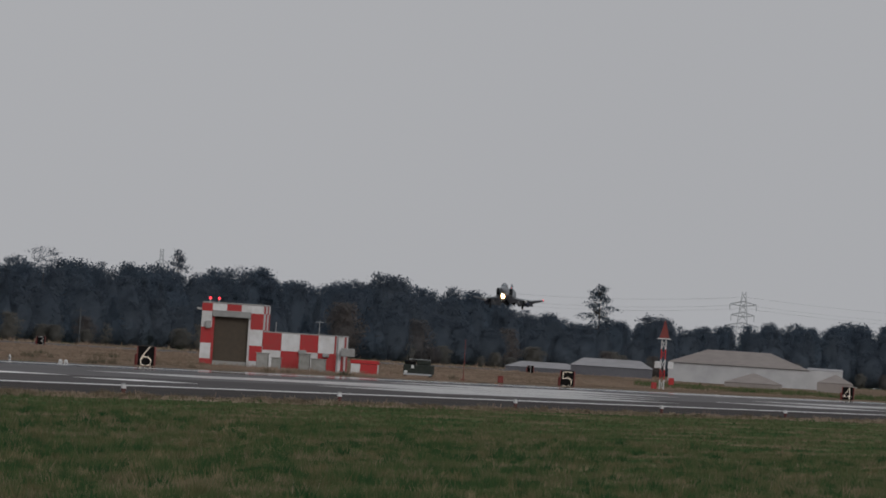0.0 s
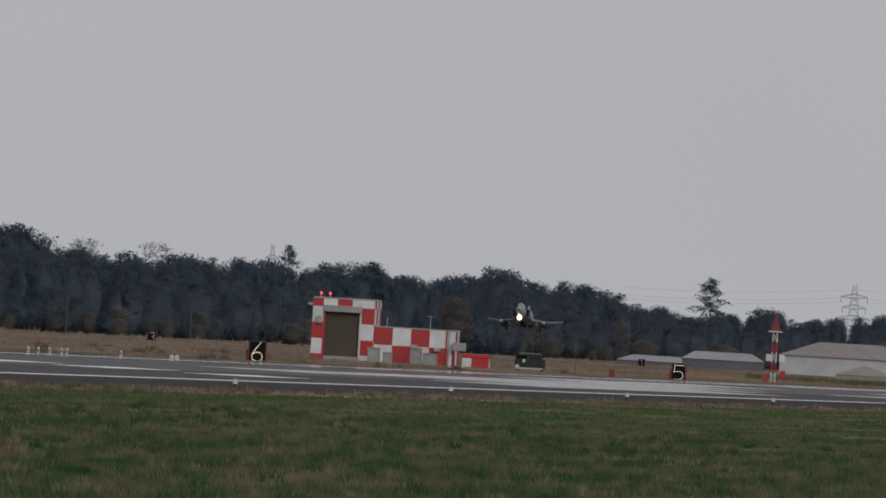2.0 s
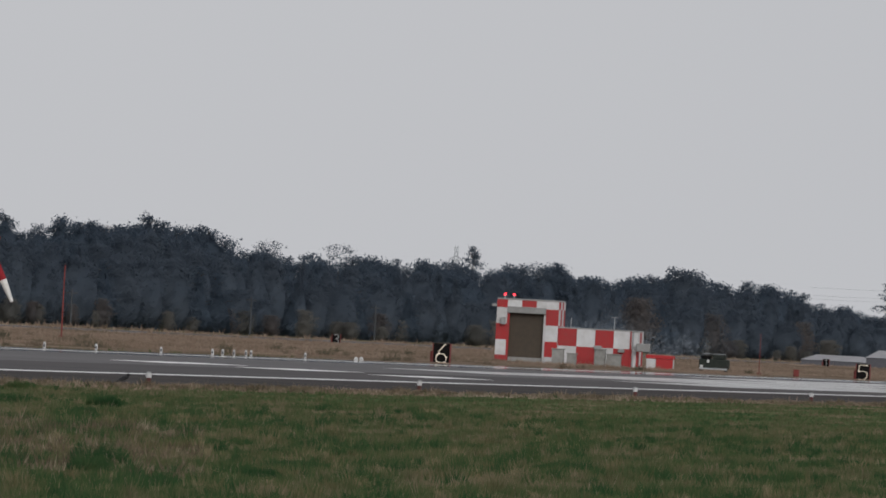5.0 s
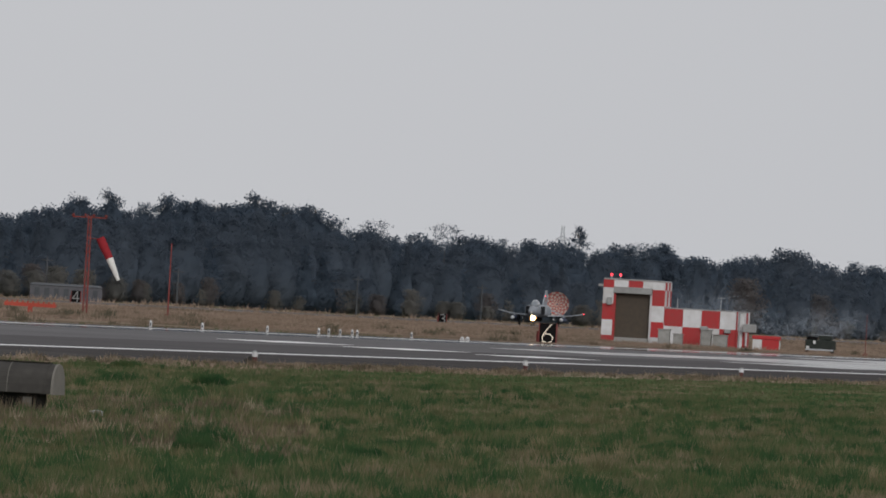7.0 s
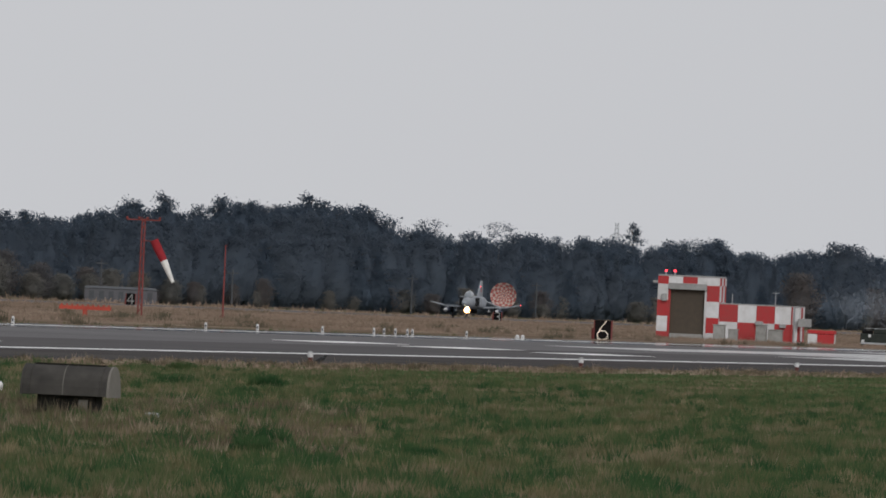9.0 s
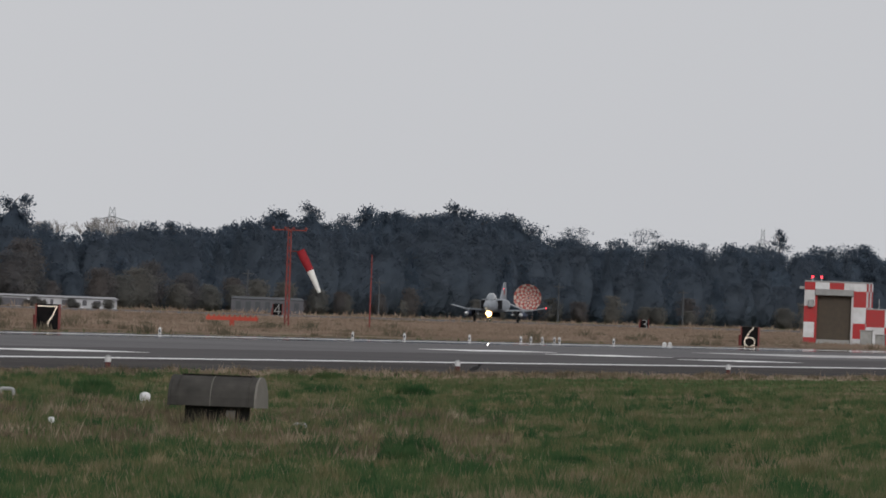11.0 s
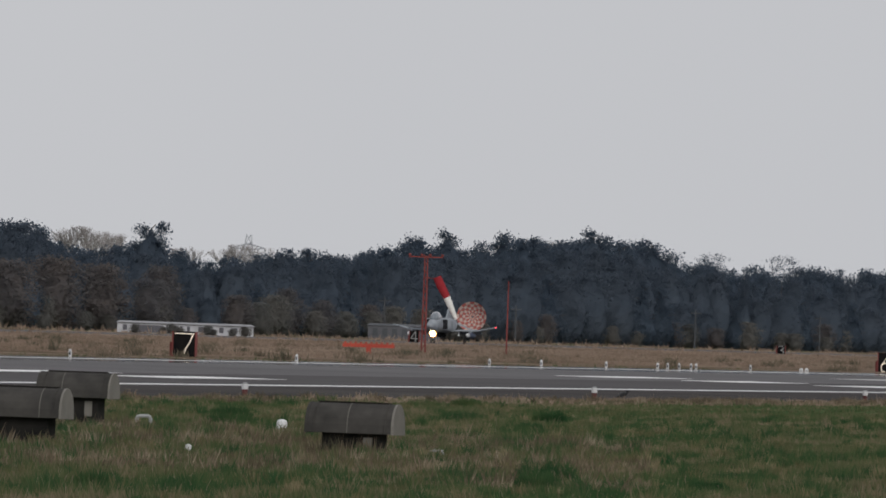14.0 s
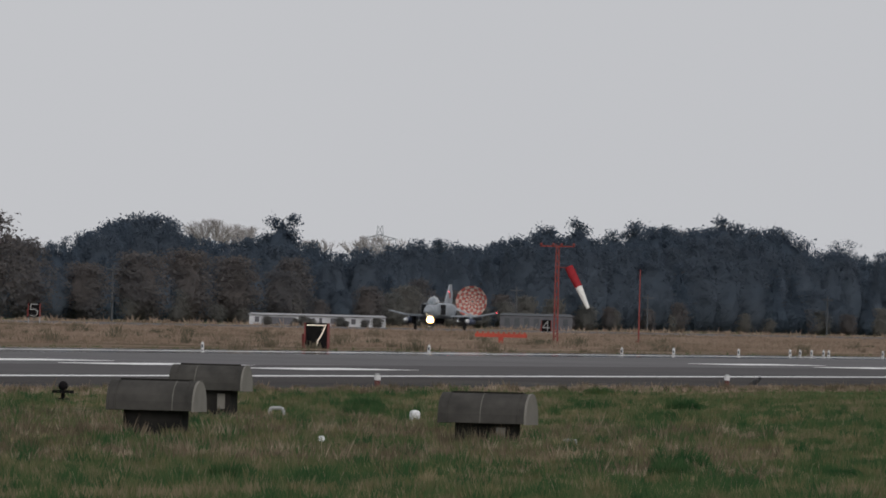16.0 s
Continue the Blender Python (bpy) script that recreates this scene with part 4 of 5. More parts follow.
# ---- windsock, masts, red light bar ----
def windsock():
    root = thing("windsock", pose(1300, 185.6, 0), "drooping red and white windsock on a red lattice mast", "windsock")
    bm = bmesh.new()
    for dy in (-0.14, 0.14):
        rod(bm, (0, dy, 0), (0, dy * 0.7, 7.1), 0.045, 0.04, 6)
        rod(bm, (0.25, dy, 0), (0.25, dy * 0.7, 7.1), 0.045, 0.04, 6)
    for i in range(14):
        z = 0.2 + i * 0.5
        s = 0.13 if i % 2 else -0.13
        rod(bm, (0, -s, z), (0, s, z + 0.5), 0.03, sides=5)
    part("mast", bm, RUST, root)
    part("crossarm", B(-0.05, 0.05, -1.25, 1.25, 6.95, 7.05), RUST, root)
    for y in (-1.2, -0.3, 0.3, 1.2):
        part("obstruction_lamp", ball(bmesh.new(), (-0.05, y, 7.13), 0.11), RUST, root, "red lamp glass")
    part("swivel_arm", R((0, 0, 5.5), (0, -0.85, 5.45), 0.03), RUST, root)
    pts = [Vector((0, -0.85, 5.55)), Vector((0, -1.15, 4.95)), Vector((0, -1.62, 4.1)), Vector((0, -2.0, 3.3)), Vector((0, -2.35, 2.55))]
    rad = (0.3, 0.32, 0.27, 0.2, 0.13)
    for i in range(4):
        part("sock_segment", R(pts[i], pts[i + 1], rad[i], rad[i + 1], 14), SOCK_RED if i < 2 else SOCK_WHITE, root, "red cloth" if i < 2 else "white cloth", smooth=False)


windsock()


def red_pole(x, y, h, r=0.09):
    root = thing("red_pole", pose(x, y, 0), "slender red-painted pole standing in dry grass", "pole", "red poles")
    part("shaft", R((0, 0, 0), (0, 0, h), r, r * 0.6), RUST, root)
    part("foot", B(-0.2, 0.2, -0.2, 0.2, 0, 0.15), RUST, root)


red_pole(1400, 193.3, 5.7, 0.07)
red_pole(1450, 143.4, 3.3, 0.035)


def light_bar():
    root = thing("red_light_bar", pose(1200, 175.0, 0), "long low red bar with a row of lamps on one post", "approach light")
    part("beam", B(-0.15, 0.15, -1.75, 1.75, 0.42, 0.66), ORANGE, root)
    part("post", B(-0.12, 0.12, -0.15, 0.15, 0, 0.42), ORANGE, root)
    for i in range(10):
        part("lamp", R((0, -1.6 + i * 0.355, 0.66), (0, -1.6 + i * 0.355, 0.78), 0.06), ORANGE, root)


light_bar()


def red_tower():
    x, y = site(5.02, 1700)
    root = thing("antenna_mast", pose(x, y, 0), "red and white lattice mast with a red triangular head", "mast")
    for i in range(5):
        z0, z1 = i * 0.95, (i + 1) * 0.95
        bm = bmesh.new()
        for sx, sy in ((-1, -1), (1, -1), (1, 1), (-1, 1)):
            rod(bm, (0.2 * sx, 0.2 * sy, z0), (0.2 * sx, 0.2 * sy, z1), 0.04, sides=5)
        rod(bm, (-0.2, -0.2, z0), (-0.2, 0.2, z1), 0.03, sides=4)
        rod(bm, (-0.2, 0.2, z0), (-0.2, -0.2, z1), 0.03, sides=4)
        part("lattice_section", bm, (RED, WHITE)[(i + 1) % 2], root)
    part("platform", B(-0.5, 0.5, -0.6, 0.6, 4.75, 4.85), WHITE, root)
    bm = bmesh.new()
    for sy in (-1, 1):
        rod(bm, (0, 0.42 * sy, 4.85), (0, 0, 6.5), 0.06, 0.05, 6)
    part("head_frame", bm, RUST, root)
    part("head_panel", slab([(0, -0.4, 4.85), (0, 0.4, 4.85), (0, 0.0, 6.2)], 0.08, (1, 0, 0)), RUST, root)
    for y0, z0 in ((-0.75, 2.3), (0.5, 2.3), (-0.9, 0.8), (0.7, 0.3)):
        part("equipment_box", B(-0.3, 0.2, y0 - 0.25, y0 + 0.25, z0 - 0.3, z0 + 0.35, bevel=0.04), RED if z0 < 2 else WHITE, root)


red_tower()


# ---- poles, pylons, wires ----
def utility_pole(az, d, h):
    x, y = site(az, d)
    root = thing("utility_pole", pose(x, y, 0), "weathered grey utility pole before the woods", "pole", "utility poles")
    part("shaft", R((0, 0, 0), (0, 0, h), 0.14, 0.09), POLEGREY, root)
    part("crossarm", B(-0.08, 0.08, -0.8, 0.8, h - 0.6, h - 0.45), POLEGREY, root)


for az, h in ((7.266, 5.8), (6.871, 5.8), (7.835, 5.2), (8.252, 5.6), (9.532, 6.4)):
    utility_pole(az, wood_distance(az) - 24, h)


def pylon(az, d, top, base_width, arms):
    x, y = site(az, d)
    root = thing("power_pylon", pose(x, y, 0, 0, 0, az), "grey steel lattice power pylon in the haze", "pylon", "power pylons")
    bm = bmesh.new()
    levels = [i / 9 for i in range(10)]
    w = [base_width * (1 - 0.93 * q ** 0.8) / 2 + 0.25 for q in levels]
    for q, p, a, b in zip(levels, levels[1:], w, w[1:]):
        for sx, sy in ((-1, -1), (1, -1), (1, 1), (-1, 1)):
            rod(bm, (a * sx, a * sy, q * top), (b * sx, b * sy, p * top), 0.15, sides=4)
        for s in (-1, 1):
            rod(bm, (s * a, -a, q * top), (s * b, b, p * top), 0.08, sides=4)
            rod(bm, (s * a, a, q * top), (s * b, -b, p * top), 0.08, sides=4)
    part("tower", bm, HAZED, root)
    for z, l in ((0.62, 5.5 * arms), (0.74, 4.0 * arms), (0.86, 4.6 * arms)):
        bm = bmesh.new()
        for s in (-1, 1):
            rod(bm, (0, 0, z * top + 0.8), (0, s * l, z * top), 0.16, 0.1, 4)
            rod(bm, (0, 0, z * top - 0.5), (0, s * l, z * top), 0.16, 0.1, 4)
            rod(bm, (0, s * l, z * top), (0, s * l, z * top - 1.6), 0.1, 0.1, 4)
        part("crossarm", bm, HAZED, root)


def over(el, d):
    return EYE + d * math.tan(radians(el))


for az, el, d, w, arms in ((4.777, 0.257, 4700, 6, 0.75), (6.626, 0.276, 4600, 3, 0.35), (8.689, 0.268, 3600, 6, 0.7)):
    pylon(az, d, over(el, d), w, arms)


def wire(az0, el0, az1, el1, d, sag):
    root = thing("power_line", pose(0, 0, 0), "thin dark power line sagging between far pylons", "wire", "power lines")
    bm, last = bmesh.new(), None
    for i in range(13):
        q = i / 12
        az, el = az0 + (az1 - az0) * q, el0 + (el1 - el0) * q - sag * 4 * q * (1 - q)
        x, y = site(az, d)
        here = (x, y, over(el, d))
        if last:
            rod(bm, last, here, 0.03, sides=3)
        last = here
    part("cable", bm, HAZED, root)


for el in (0.241, 0.216, 0.205):
    wire(4.777, el, 5.5, el - 0.035, 4700, 0.012)
    wire(4.777, el, 3.9, el - 0.02, 4700, 0.012)


# ---- far buildings ----
def hall(name, az, d, width, depth, eaves, top, wall, roof, label, hipped=0.25):
    x, y = site(az, d)
    root = thing(name, pose(x, y, 0, 0, 0, az), label, "building")
    part("wall", B(0, depth, -width / 2, width / 2, 0, eaves), wall, root)
    bm = bmesh.new()
    out = min(0.4, 0.015 * width)
    e, h = width / 2 + out, width / 2 * (1 - hipped)
    lo = [bm.verts.new(c) for c in ((-out, -e, eaves), (depth + out, -e, eaves), (depth + out, e, eaves), (-out, e, eaves))]
    hi = [bm.verts.new(c) for c in ((depth / 2, -h, top), (depth / 2, h, top))]
    for f in ((lo[0], lo[3], hi[1], hi[0]), (lo[1], lo[0], hi[0]), (lo[2], lo[1], hi[0], hi[1]), (lo[3], lo[2], hi[1]), (lo[3], lo[0], lo[1], lo[2])):
        bm.faces.new(f)
    bmesh.ops.recalc_face_normals(bm, faces=bm.faces[:])
    part("roof", bm, roof, root)
    return root


hall("hangar", 4.781, 3000, 23.1, 20, 3.18, 5.62, WALLWHITE, ROOF, "long white hangar with a faded grey hipped roof", 0.55)
hall("hangar_wing", 4.506, 3005, 6.0, 14, 3.26, 3.63, WALLWHITE, ROOFPALE, "low white wing joined to the long hangar", 0.05)
hall("shed", 5.181, 3050, 13.8, 16, 1.66, 2.99, WALLGREY, ROOFPALE, "low grey shed with a pale roof", 0.30)
hall("storehouse", 5.395, 3100, 13.2, 16, 0.75, 1.75, WALLGREY, ROOFPALE, "low grey storehouse in the haze", 0.40)
hall("shelter", 4.730, 2600, 8.3, 10, 0.65, 2.11, ROOF, ROOF, "low grey earth-covered shelter roof", 0.95)
hall("shelter", 4.471, 2600, 5.2, 10, 1.40, 2.62, ROOF, ROOF, "low grey earth-covered shelter roof", 0.95)
BARRACKS = hall("barracks", 8.880, 2080, 15.7, 8, 1.16, 1.38, WALLDIM, ROOFPALE, "long low white building half hidden by bushes before the woods", 0.03)
# flat dark plates; the 3.2 m one is a dark stretch of wall, no window
for k, (y0, w) in enumerate(((7.2, 0.5), (5.7, 3.2), (1.5, 0.7), (0.6, 0.3), (-0.2, 0.35), (-1.5, 0.9), (-3.9, 0.5), (-5.2, 0.8), (-6.6, 0.3))):
    part("window", B(-0.05, 0.0, y0 - w, y0, 0.1 if w > 1 else 0.3, 0.92), WALLGREY, BARRACKS)
part("door", B(-0.06, 0.0, -3.2, -2.5, 0.0, 0.95), WALLGREY, BARRACKS)
RUIN = hall("ruin", 8.187, 2330, 9.3, 10, 1.79, 2.08, WALLGREY, POLEGREY, "grey concrete building with dark openings", 0.05)
# flat dark plates put on the wall for its shaded openings
for k in range(7):
    part("window", B(-0.06, 0.0, -4.1 + k * 1.25, -3.45 + k * 1.25, 0.5, 1.45), POLEGREY, RUIN)


# ---- the jet ----
def jet():
    root = thing("fighter_jet", pose(2980, 289, 12), "grey twin-engined fighter jet with drooped tailplanes and gear down", "aircraft")
    body = loft([(-11.0, 0, 1.95, 0.03, 0.03, 1), (-10.4, 0, 1.97, 0.24, 0.24, 1), (-9.5, 0, 2.0, 0.42, 0.44, 1), (-8.3, 0, 2.05, 0.55, 0.62, 0.95), (-7.0, 0, 2.1, 0.65, 0.75, 0.9), (-5.2, 0, 2.15, 0.78, 0.85, 0.85),
                 (-3.5, 0, 2.15, 1.1, 0.85, 0.75), (-1.0, 0, 2.1, 1.35, 0.85, 0.7), (2.0, 0, 2.1, 1.35, 0.85, 0.7), (4.2, 0, 2.2, 1.15, 0.75, 0.75), (5.5, 0, 2.4, 0.7, 0.55, 0.9), (7.0, 0, 2.5, 0.4, 0.42, 1), (8.2, 0, 2.5, 0.22, 0.25, 1)])
    part("fuselage", body, JETGREY, root, smooth=True)
    part("nose_cone", loft([(-11.15, 0, 1.95, 0.02, 0.02, 1), (-10.7, 0, 1.96, 0.17, 0.17, 1), (-10.3, 0, 1.97, 0.27, 0.27, 1)]), JETGREY, root, "grey radome tip", smooth=True)
    part("canopy", loft([(-8.0, 0, 2.6, 0.05, 0.05, 1), (-7.2, 0, 2.8, 0.42, 0.5, 1), (-6.0, 0, 2.95, 0.5, 0.65, 1), (-4.6, 0, 2.98, 0.52, 0.66, 1), (-3.4, 0, 2.9, 0.46, 0.5, 1), (-2.2, 0, 2.8, 0.25, 0.2, 1)]), CANOPY, root, "tinted cockpit canopy", smooth=True)
    for s in (-1, 1):
        part("intake", loft([(-4.9, s * 1.05, 2.2, 0.34, 0.62, 0.6), (-3.5, s * 1.1, 2.15, 0.42, 0.72, 0.6), (-1.0, s * 1.15, 2.1, 0.4, 0.75, 0.6), (1.5, s * 1.0, 2.0, 0.3, 0.7, 0.7)]), JETGREY, root, "engine air intake", smooth=True)
        # the dark inside the intake is painted as a flat black plate
        part("intake_mouth", B(-4.96, -4.88, s * 1.05 - 0.28, s * 1.05 + 0.28, 1.66, 2.74), JETDARK, root, "black plate for the shaded intake opening")
        part("splitter", B(-5.5, -4.6, s * 0.72 - 0.02, s * 0.72 + 0.02, 1.7, 2.75), JETGREY, root)
        inner = [(-2.6, s * 1.2, 1.52), (0.75, s * 4.1, 1.62), (3.7, s * 4.1, 1.62), (4.2, s * 1.2, 1.52)]
        outer = [(0.45, s * 4.1, 1.63), (1.7, s * 5.85, 2.02), (3.2, s * 5.85, 2.02), (3.7, s * 4.1, 1.63)]
        part("wing", slab(inner, 0.2), JETGREY, root)
        part("wing_tip", slab(outer, 0.12), JETGREY, root)
        part("flap", slab([(3.6, s * 1.4, 1.5), (3.4, s * 4.0, 1.58), (4.3, s * 4.0, 1.2), (4.7, s * 1.4, 1.1)], 0.08), JETGREY, root)
        part("tailplane", slab([(5.4, s * 0.45, 2.45), (7.4, s * 2.7, 1.55), (8.5, s * 2.7, 1.55), (8.3, s * 0.45, 2.45)], 0.1), JETGREY, root)
        part("engine_nozzle", loft([(3.6, s * 0.62, 1.75, 0.5, 0.5, 1), (5.4, s * 0.62, 1.75, 0.42, 0.42, 1)]), JETDARK, root)
        part("tank_nose", loft([(-3.65, s * 3.35, 1.02, 0.02, 0.02, 1), (-3.1, s * 3.35, 1.02, 0.17, 0.17, 1), (-2.55, s * 3.35, 1.02, 0.275, 0.275, 1)]), WHITE, root, "pale tank nose", smooth=True)
        part("drop_tank", loft([(-3.6, s * 3.35, 1.02, 0.03, 0.03, 1), (-2.6, s * 3.35, 1.02, 0.26, 0.26, 1), (-1.0, s * 3.35, 1.02, 0.34, 0.34, 1), (1.2, s * 3.35, 1.02, 0.34, 0.34, 1), (2.8, s * 3.35, 1.02, 0.2, 0.2, 1), (3.6, s * 3.35, 1.02, 0.03, 0.03, 1)]), TANK, root, "blue-grey drop tank", smooth=True)
        part("pylon", B(-0.8, 1.6, s * 3.35 - 0.06, s * 3.35 + 0.06, 1.3, 1.6), JETGREY, root)
        part("pylon", B(-1.2, 1.0, s * 2.1 - 0.06, s * 2.1 + 0.06, 1.05, 1.5), JETGREY, root)
        part("missile", loft([(-1.8, s * 2.1, 1.0, 0.02, 0.02, 1), (-1.5, s * 2.1, 1.0, 0.1, 0.1, 1), (1.2, s * 2.1, 1.0, 0.1, 0.1, 1)], 10), WHITE, root)
        gear = part("main_gear", R((0.0, s * 2.7, 0.35), (0.0, s * 2.75, 1.55), 0.09), JETDARK, root, "main landing gear leg")
        part("wheel", R((0, s * 2.55, 0.38), (0, s * 2.8, 0.38), 0.38, sides=16), RUBBER, gear)
        part("gear_door", B(-0.5, 0.6, s * 2.95 - 0.02, s * 2.95 + 0.02, 0.65, 1.5), JETDARK, gear)
        part("tip_lamp", ball(bmesh.new(), (1.9, s * 5.9, 2.02), 0.065), LAMP_RED if s < 0 else JETGREY, root, "red wing tip lamp" if s < 0 else "")
    part("fin", slab([(2.8, 0, 2.8), (6.3, 0, 5.0), (7.9, 0, 5.0), (7.9, 0, 2.75)], 0.14, (0, 1, 0)), JETGREY, root)
    part("rudder", slab([(7.92, 0, 2.9), (7.92, 0, 4.4), (8.5, 0, 4.3), (8.5, 0, 2.9)], 0.1, (0, 1, 0)), JETGREY, root)
    part("fin_lamp", ball(bmesh.new(), (5.3, -0.1, 4.2), 0.065), LAMP_RED, root, "red beacon on the fin")
    part("fin_flash", B(5.9, 6.7, -0.09, -0.075, 3.5, 4.1), CHUTE_RED, root, "small red marking on the fin")
    part("belly_tank", loft([(-3.0, 0, 1.0, 0.05, 0.05, 1), (-2.0, 0, 1.0, 0.3, 0.3, 1), (1.5, 0, 1.0, 0.3, 0.3, 1), (3.0, 0, 1.05, 0.05, 0.05, 1)]), JETDARK, root, smooth=True)
    nose = part("nose_gear", R((-7.1, 0, 0.25), (-7.0, 0, 1.5), 0.07), JETDARK, root, "nose landing gear leg")
    for s in (-1, 1):
        part("wheel", R((-7.1, s * 0.1, 0.24), (-7.1, s * 0.24, 0.24), 0.24, sides=14), RUBBER, nose)
    part("landing_lamp", ball(bmesh.new(), (-7.3, 0, 1.1), 0.15), LAMP_WARM, nose, "glowing warm landing lamp", smooth=True)
    part("lamp_reflector", R((-7.12, 0, 1.1), (-7.2, 0, 1.1), 0.25, 0.4, 16), LAMP_HALO, nose, "orange glowing disc added as the lamp's glare")
    part("gear_door", B(-7.0, -6.2, -0.02, 0.02, 0.8, 1.35), JETDARK, nose)
    return root


JET = jet()

# ---- the drag chute: gores hinged at the crown, which open like an umbrella ----
CHUTE = thing("drag_chute", pose(2980, 289, 12), "round red and white ring-slot braking parachute trailing the jet", "parachute")
GORES = []
COUNT = 20
for k in range(COUNT):
    # each gore's hinge is at the origin; it lies along -x when folded and swings outwards
    g = new("gore")
    g.parent = CHUTE
    turn = k * 360 / COUNT
    half = math.tan(math.pi / COUNT)
    for j, (r0, r1) in enumerate(((0.12, 0.42), (0.46, 0.78), (0.82, 1.12), (1.16, 1.42), (1.46, 1.72))):
        bm = bmesh.new()
        h0, h1 = half * r0, half * r1
        sag0, sag1 = -0.28 * r0 * r0, -0.28 * r1 * r1
        top = [bm.verts.new(c) for c in ((sag0, -h0, r0), (sag0, h0, r0), (sag1, h1, r1), (sag1, -h1, r1))]
        low = [bm.verts.new(v.co + Vector((0.012, 0, 0))) for v in top]
        bm.faces.new(top)
        bm.faces.new(low[::-1])
        for i in range(4):
            bm.faces.new((top[i], low[i], low[(i + 1) % 4], top[(i + 1) % 4]))
        part("cloth_panel", bm, (CHUTE_RED, CHUTE_WHITE)[(k + (j in (1, 3))) % 2], g)
    GORES.append((g, turn))
part("riser", R((-14.5, 0, -0.6), (-0.5, 0, 0), 0.025, sides=6), CHUTE_WHITE, CHUTE, "thin riser line")


# ---- tyre smoke: loose flecks that rise from the touchdown point and drift off ----
def smoke_puff(seed, wide, tall, count):
    r = np.random.default_rng(seed)
    at = r.normal(0, 1, (count, 3)) * (wide * 0.25, wide * 0.25, tall * 0.22)
    at[:, 2] += 0.12 * tall * np.sin(at[:, 1] * 0.9 + seed) + tall * 0.5
    p, q = r.normal(0, 0.17, (count, 3)), r.normal(0, 0.17, (count, 3))
    V = np.stack([at - p, at + p, at + q * 1.5], 1).reshape(-1, 3)
    root = thing("smoke_puff", pose(2690, 289, -12), "thin bluish tyre smoke drifting off the runway", "smoke", "tyre smoke")
    joined("smoke_cloud", V, np.arange(len(V)).reshape(-1, 3), SMOKE, root)
    return root


PUFFS = [smoke_puff(91, 15, 6.5, 2600), smoke_puff(92, 14, 6.0, 2600), smoke_puff(93, 18, 5.5, 2200)]


# ---- crow ----
def crow(x, y):
    root = thing("crow", pose(x, y, 0), "black crow walking at the edge of the runway", "bird")
    part("body", loft([(-0.2, 0, 0.2, 0.01, 0.01, 1), (-0.12, 0, 0.21, 0.06, 0.06, 1), (0.0, 0, 0.2, 0.08, 0.08, 1), (0.14, 0, 0.17, 0.05, 0.05, 1), (0.2, 0, 0.15, 0.02, 0.02, 1)], 10), CROW, root, smooth=True)
    part("tail", slab([(0.16, -0.03, 0.15), (0.16, 0.03, 0.15), (0.36, 0.05, 0.08), (0.36, -0.05, 0.08)], 0.015), CROW, root)
    part("head", ball(bmesh.new(), (-0.19, 0, 0.27), 0.05), CROW, root, smooth=True)
    part("beak", R((-0.23, 0, 0.27), (-0.31, 0, 0.25), 0.018, 0.003, 6), CROW, root)
    for s in (-1, 1):
        part("wing", slab([(-0.1, s * 0.08, 0.22), (0.05, s * 0.09, 0.24), (0.28, s * 0.04, 0.14), (0.05, s * 0.095, 0.15)], 0.012, (0, 1, 0)), CROW, root)
        part("leg", R((0.0, s * 0.03, 0.0), (0.0, s * 0.03, 0.15), 0.008, sides=5), CROW, root)
    return root


BIRD = crow(533.8, 71.5)
BIRD.scale = (0.95, 0.95, 0.95)


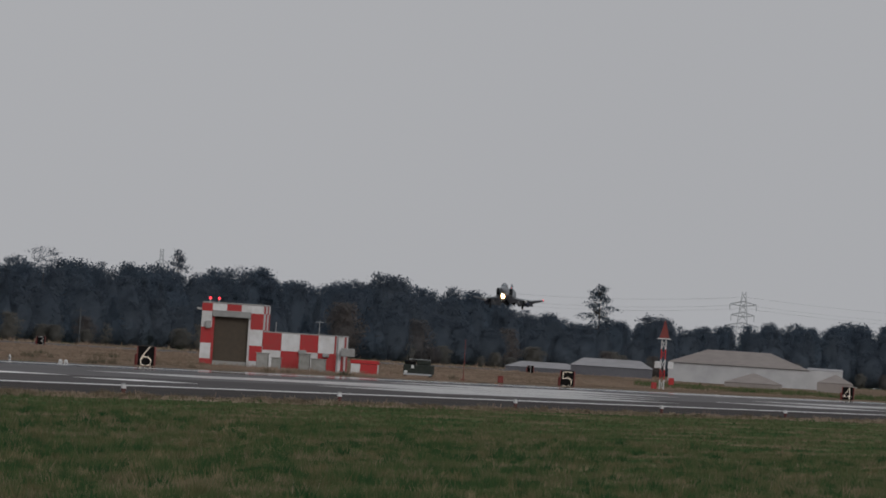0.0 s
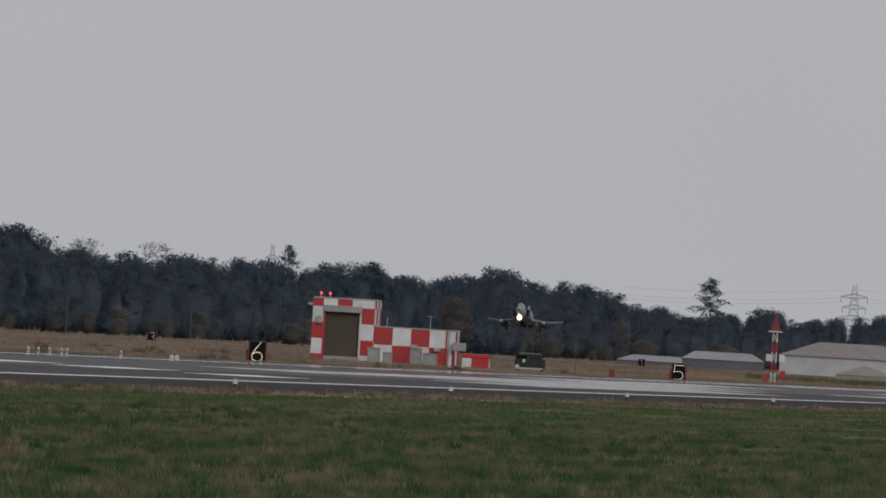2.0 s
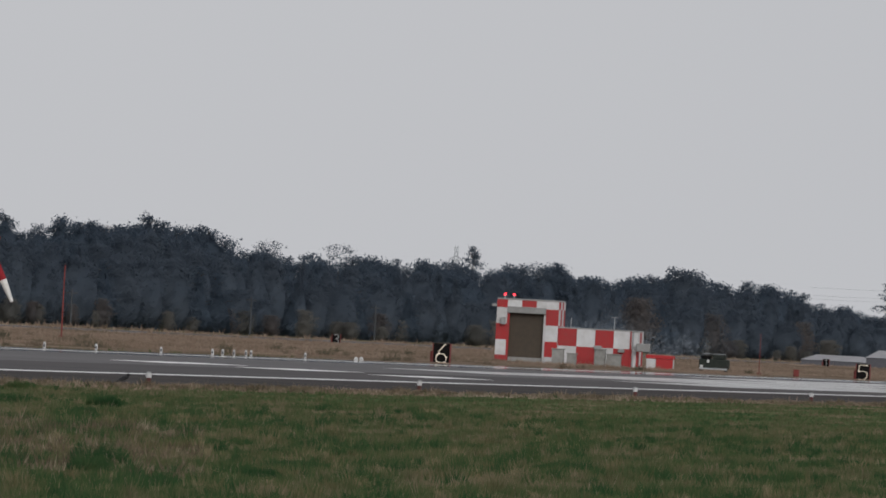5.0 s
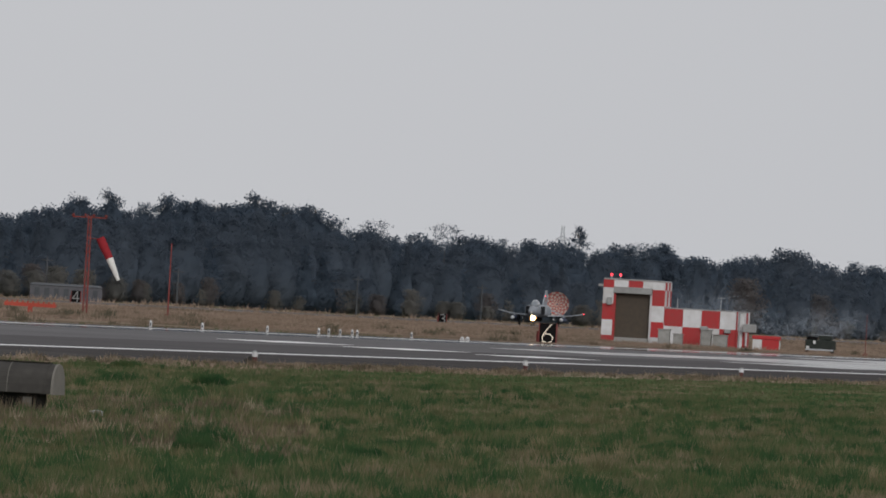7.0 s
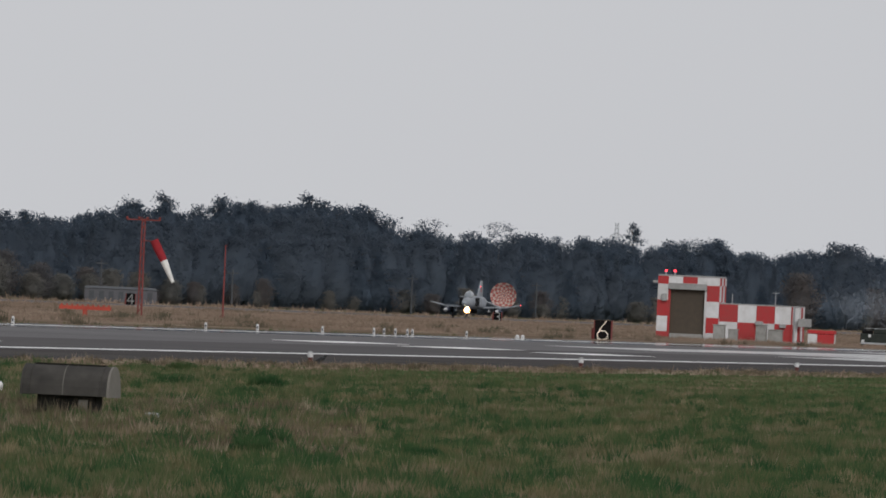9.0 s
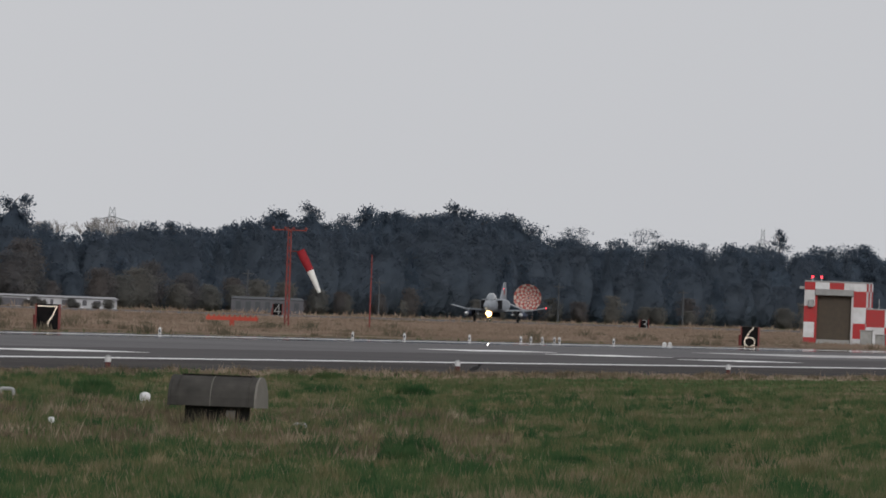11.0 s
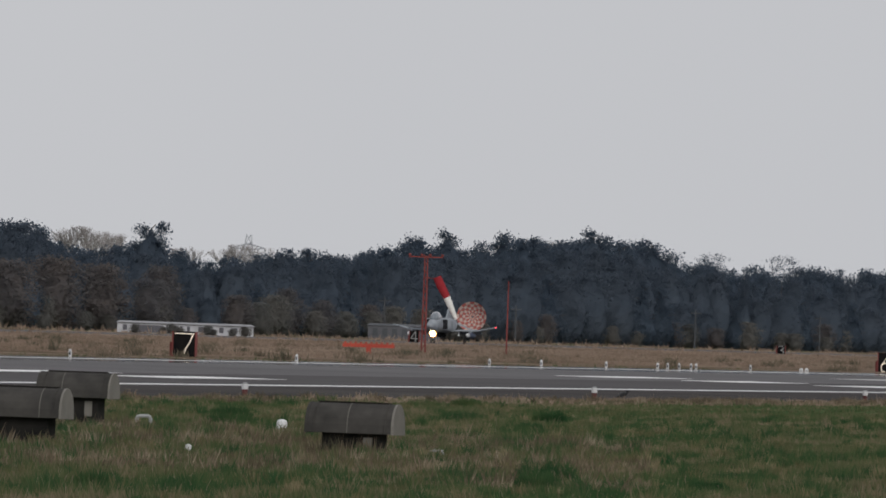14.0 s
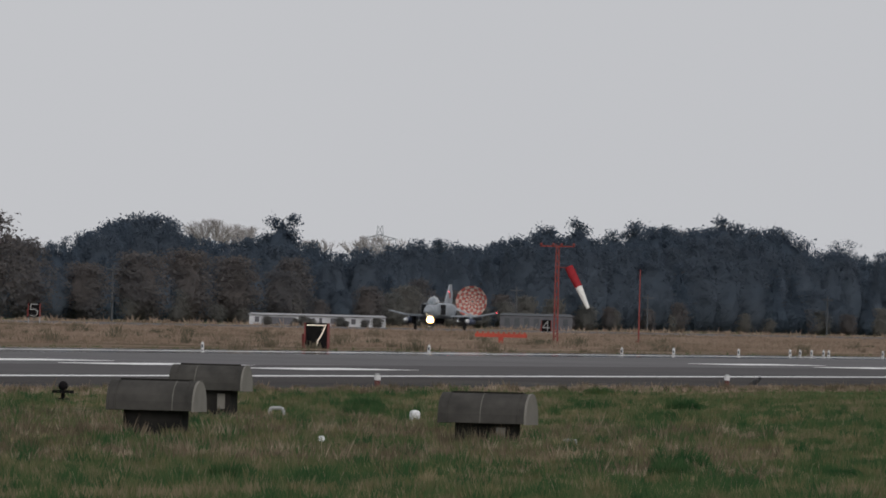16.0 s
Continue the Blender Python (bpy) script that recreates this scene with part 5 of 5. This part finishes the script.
def motions():
    # the chute's drift to either side, in metres
    SWAY = [(6.0, 0.8), (7, 0.6), (7.5, -0.2), (8, -0.1), (8.5, -0.5), (9, -0.75), (11.5, -0.4), (12, -0.1), (12.5, 0.3), (13, 0.75), (13.5, 0.95), (14, 0.15), (14.5, -0.3), (15, -0.2), (15.5, 0.0), (16, 0.3)]
    # jet: seconds, the landing lamp's place along the runway, its height, nose-up degrees
    rows, lamp = [], Vector((-7.3, 0, 1.1))
    chute_rows = []
    for t, x, z, up in ((0, 2980.1, 12.20, 7), (0.5, 2941.6, 10.76, 7), (1, 2903.6, 9.40, 7), (1.5, 2866.4, 7.89, 8), (2, 2828.9, 6.53, 8), (2.5, 2792.5, 5.22, 8), (3, 2755.3, 3.96, 8), (3.5, 2717.5, 2.75, 8), (4, 2680.0, 2.15, 7.5), (4.5, 2643.0, 1.80, 4), (5, 2606.5, 1.20, 0.5), (5.5, 2570.5, 1.12, 0), (6, 2534.0, 1.12, 0), (6.5, 2494.3, 1.12, 0), (7, 2458.2, 1.12, 0), (7.5, 2423.7, 1.12, 0), (8, 2390.9, 1.12, 0), (8.5, 2357.2, 1.12, 0), (9, 2323.8, 1.12, 0), (11.5, 2170.3, 1.12, 0), (12, 2141.4, 1.12, 0), (12.5, 2113.0, 1.12, 0), (13, 2085.8, 1.12, 0), (13.5, 2058.7, 1.12, 0), (14, 2031.7, 1.12, 0), (14.5, 2004.9, 1.12, 0), (15, 1979.6, 1.12, 0), (15.5, 1954.1, 1.12, 0), (16, 1928.4, 1.12, 0)):
        m = pose(0, 0, 0, 0, up, 0)
        at = Vector((x, 289.0, z)) - m @ lamp
        rows.append((t, Matrix.Translation(at) @ m))
        # stowed in the tail cone, then drawn out behind the jet
        out = min(max((t - 4.9) / 1.3, 0.0), 1.0)
        side = float(np.interp(t, [s[0] for s in SWAY], [s[1] for s in SWAY])) * out
        back = 6.9 + out * 18.8
        high = 2.5 * (1 - out) + out * 3.2
        chute_rows.append((t, Matrix.Translation(at) @ m @ pose(back, side, high, 0, 0, 0)))
    walk(JET, rows)
    walk(CHUTE, chute_rows)
    for g, turn in GORES:
        shut, wide = pose(0, 0, 0, turn, 0, 0) @ pose(0, 0, 0, 0, -84, 0), pose(0, 0, 0, turn, 0, 0) @ pose(0, 0, 0, 0, 0, 0)
        mid = pose(0, 0, 0, turn, 0, 0) @ pose(0, 0, 0, 0, -50, 0)
        walk(g, [(0, shut), (5.5, shut), (6.2, mid), (6.9, wide), (16, wide)])
    for puff, start, bearings, z in ((PUFFS[0], 4.2, (6.16, 6.14, 5.78), 0.6), (PUFFS[1], 4.5, (6.2, 5.74, 5.4), -0.4), (PUFFS[2], 3.2, (5.96, 5.93, 5.55), -1.0)):
        way = [(0, bearings[0], -12.0), (start, bearings[0], -12.0), (start + 0.8, bearings[0], z - 1.0), (7.0, bearings[1], z), (9.2, bearings[2], z + 0.8), (16, bearings[2] - 1.2, z + 2.0)]
        walk(puff, [(t, pose(289 / math.tan(radians(b)), 289, h)) for t, b, h in way])
    walk(BIRD, [(t, pose(x, y, -0.03, 0, 14, 120)) for t, x, y in ((0, 532.5, 72.0), (3.5, 533.8, 72.0), (9, 537.8, 71.2), (12.5, 541.6, 71.3), (14.5, 545.2, 71.6), (16, 546.5, 71.8))])


motions()
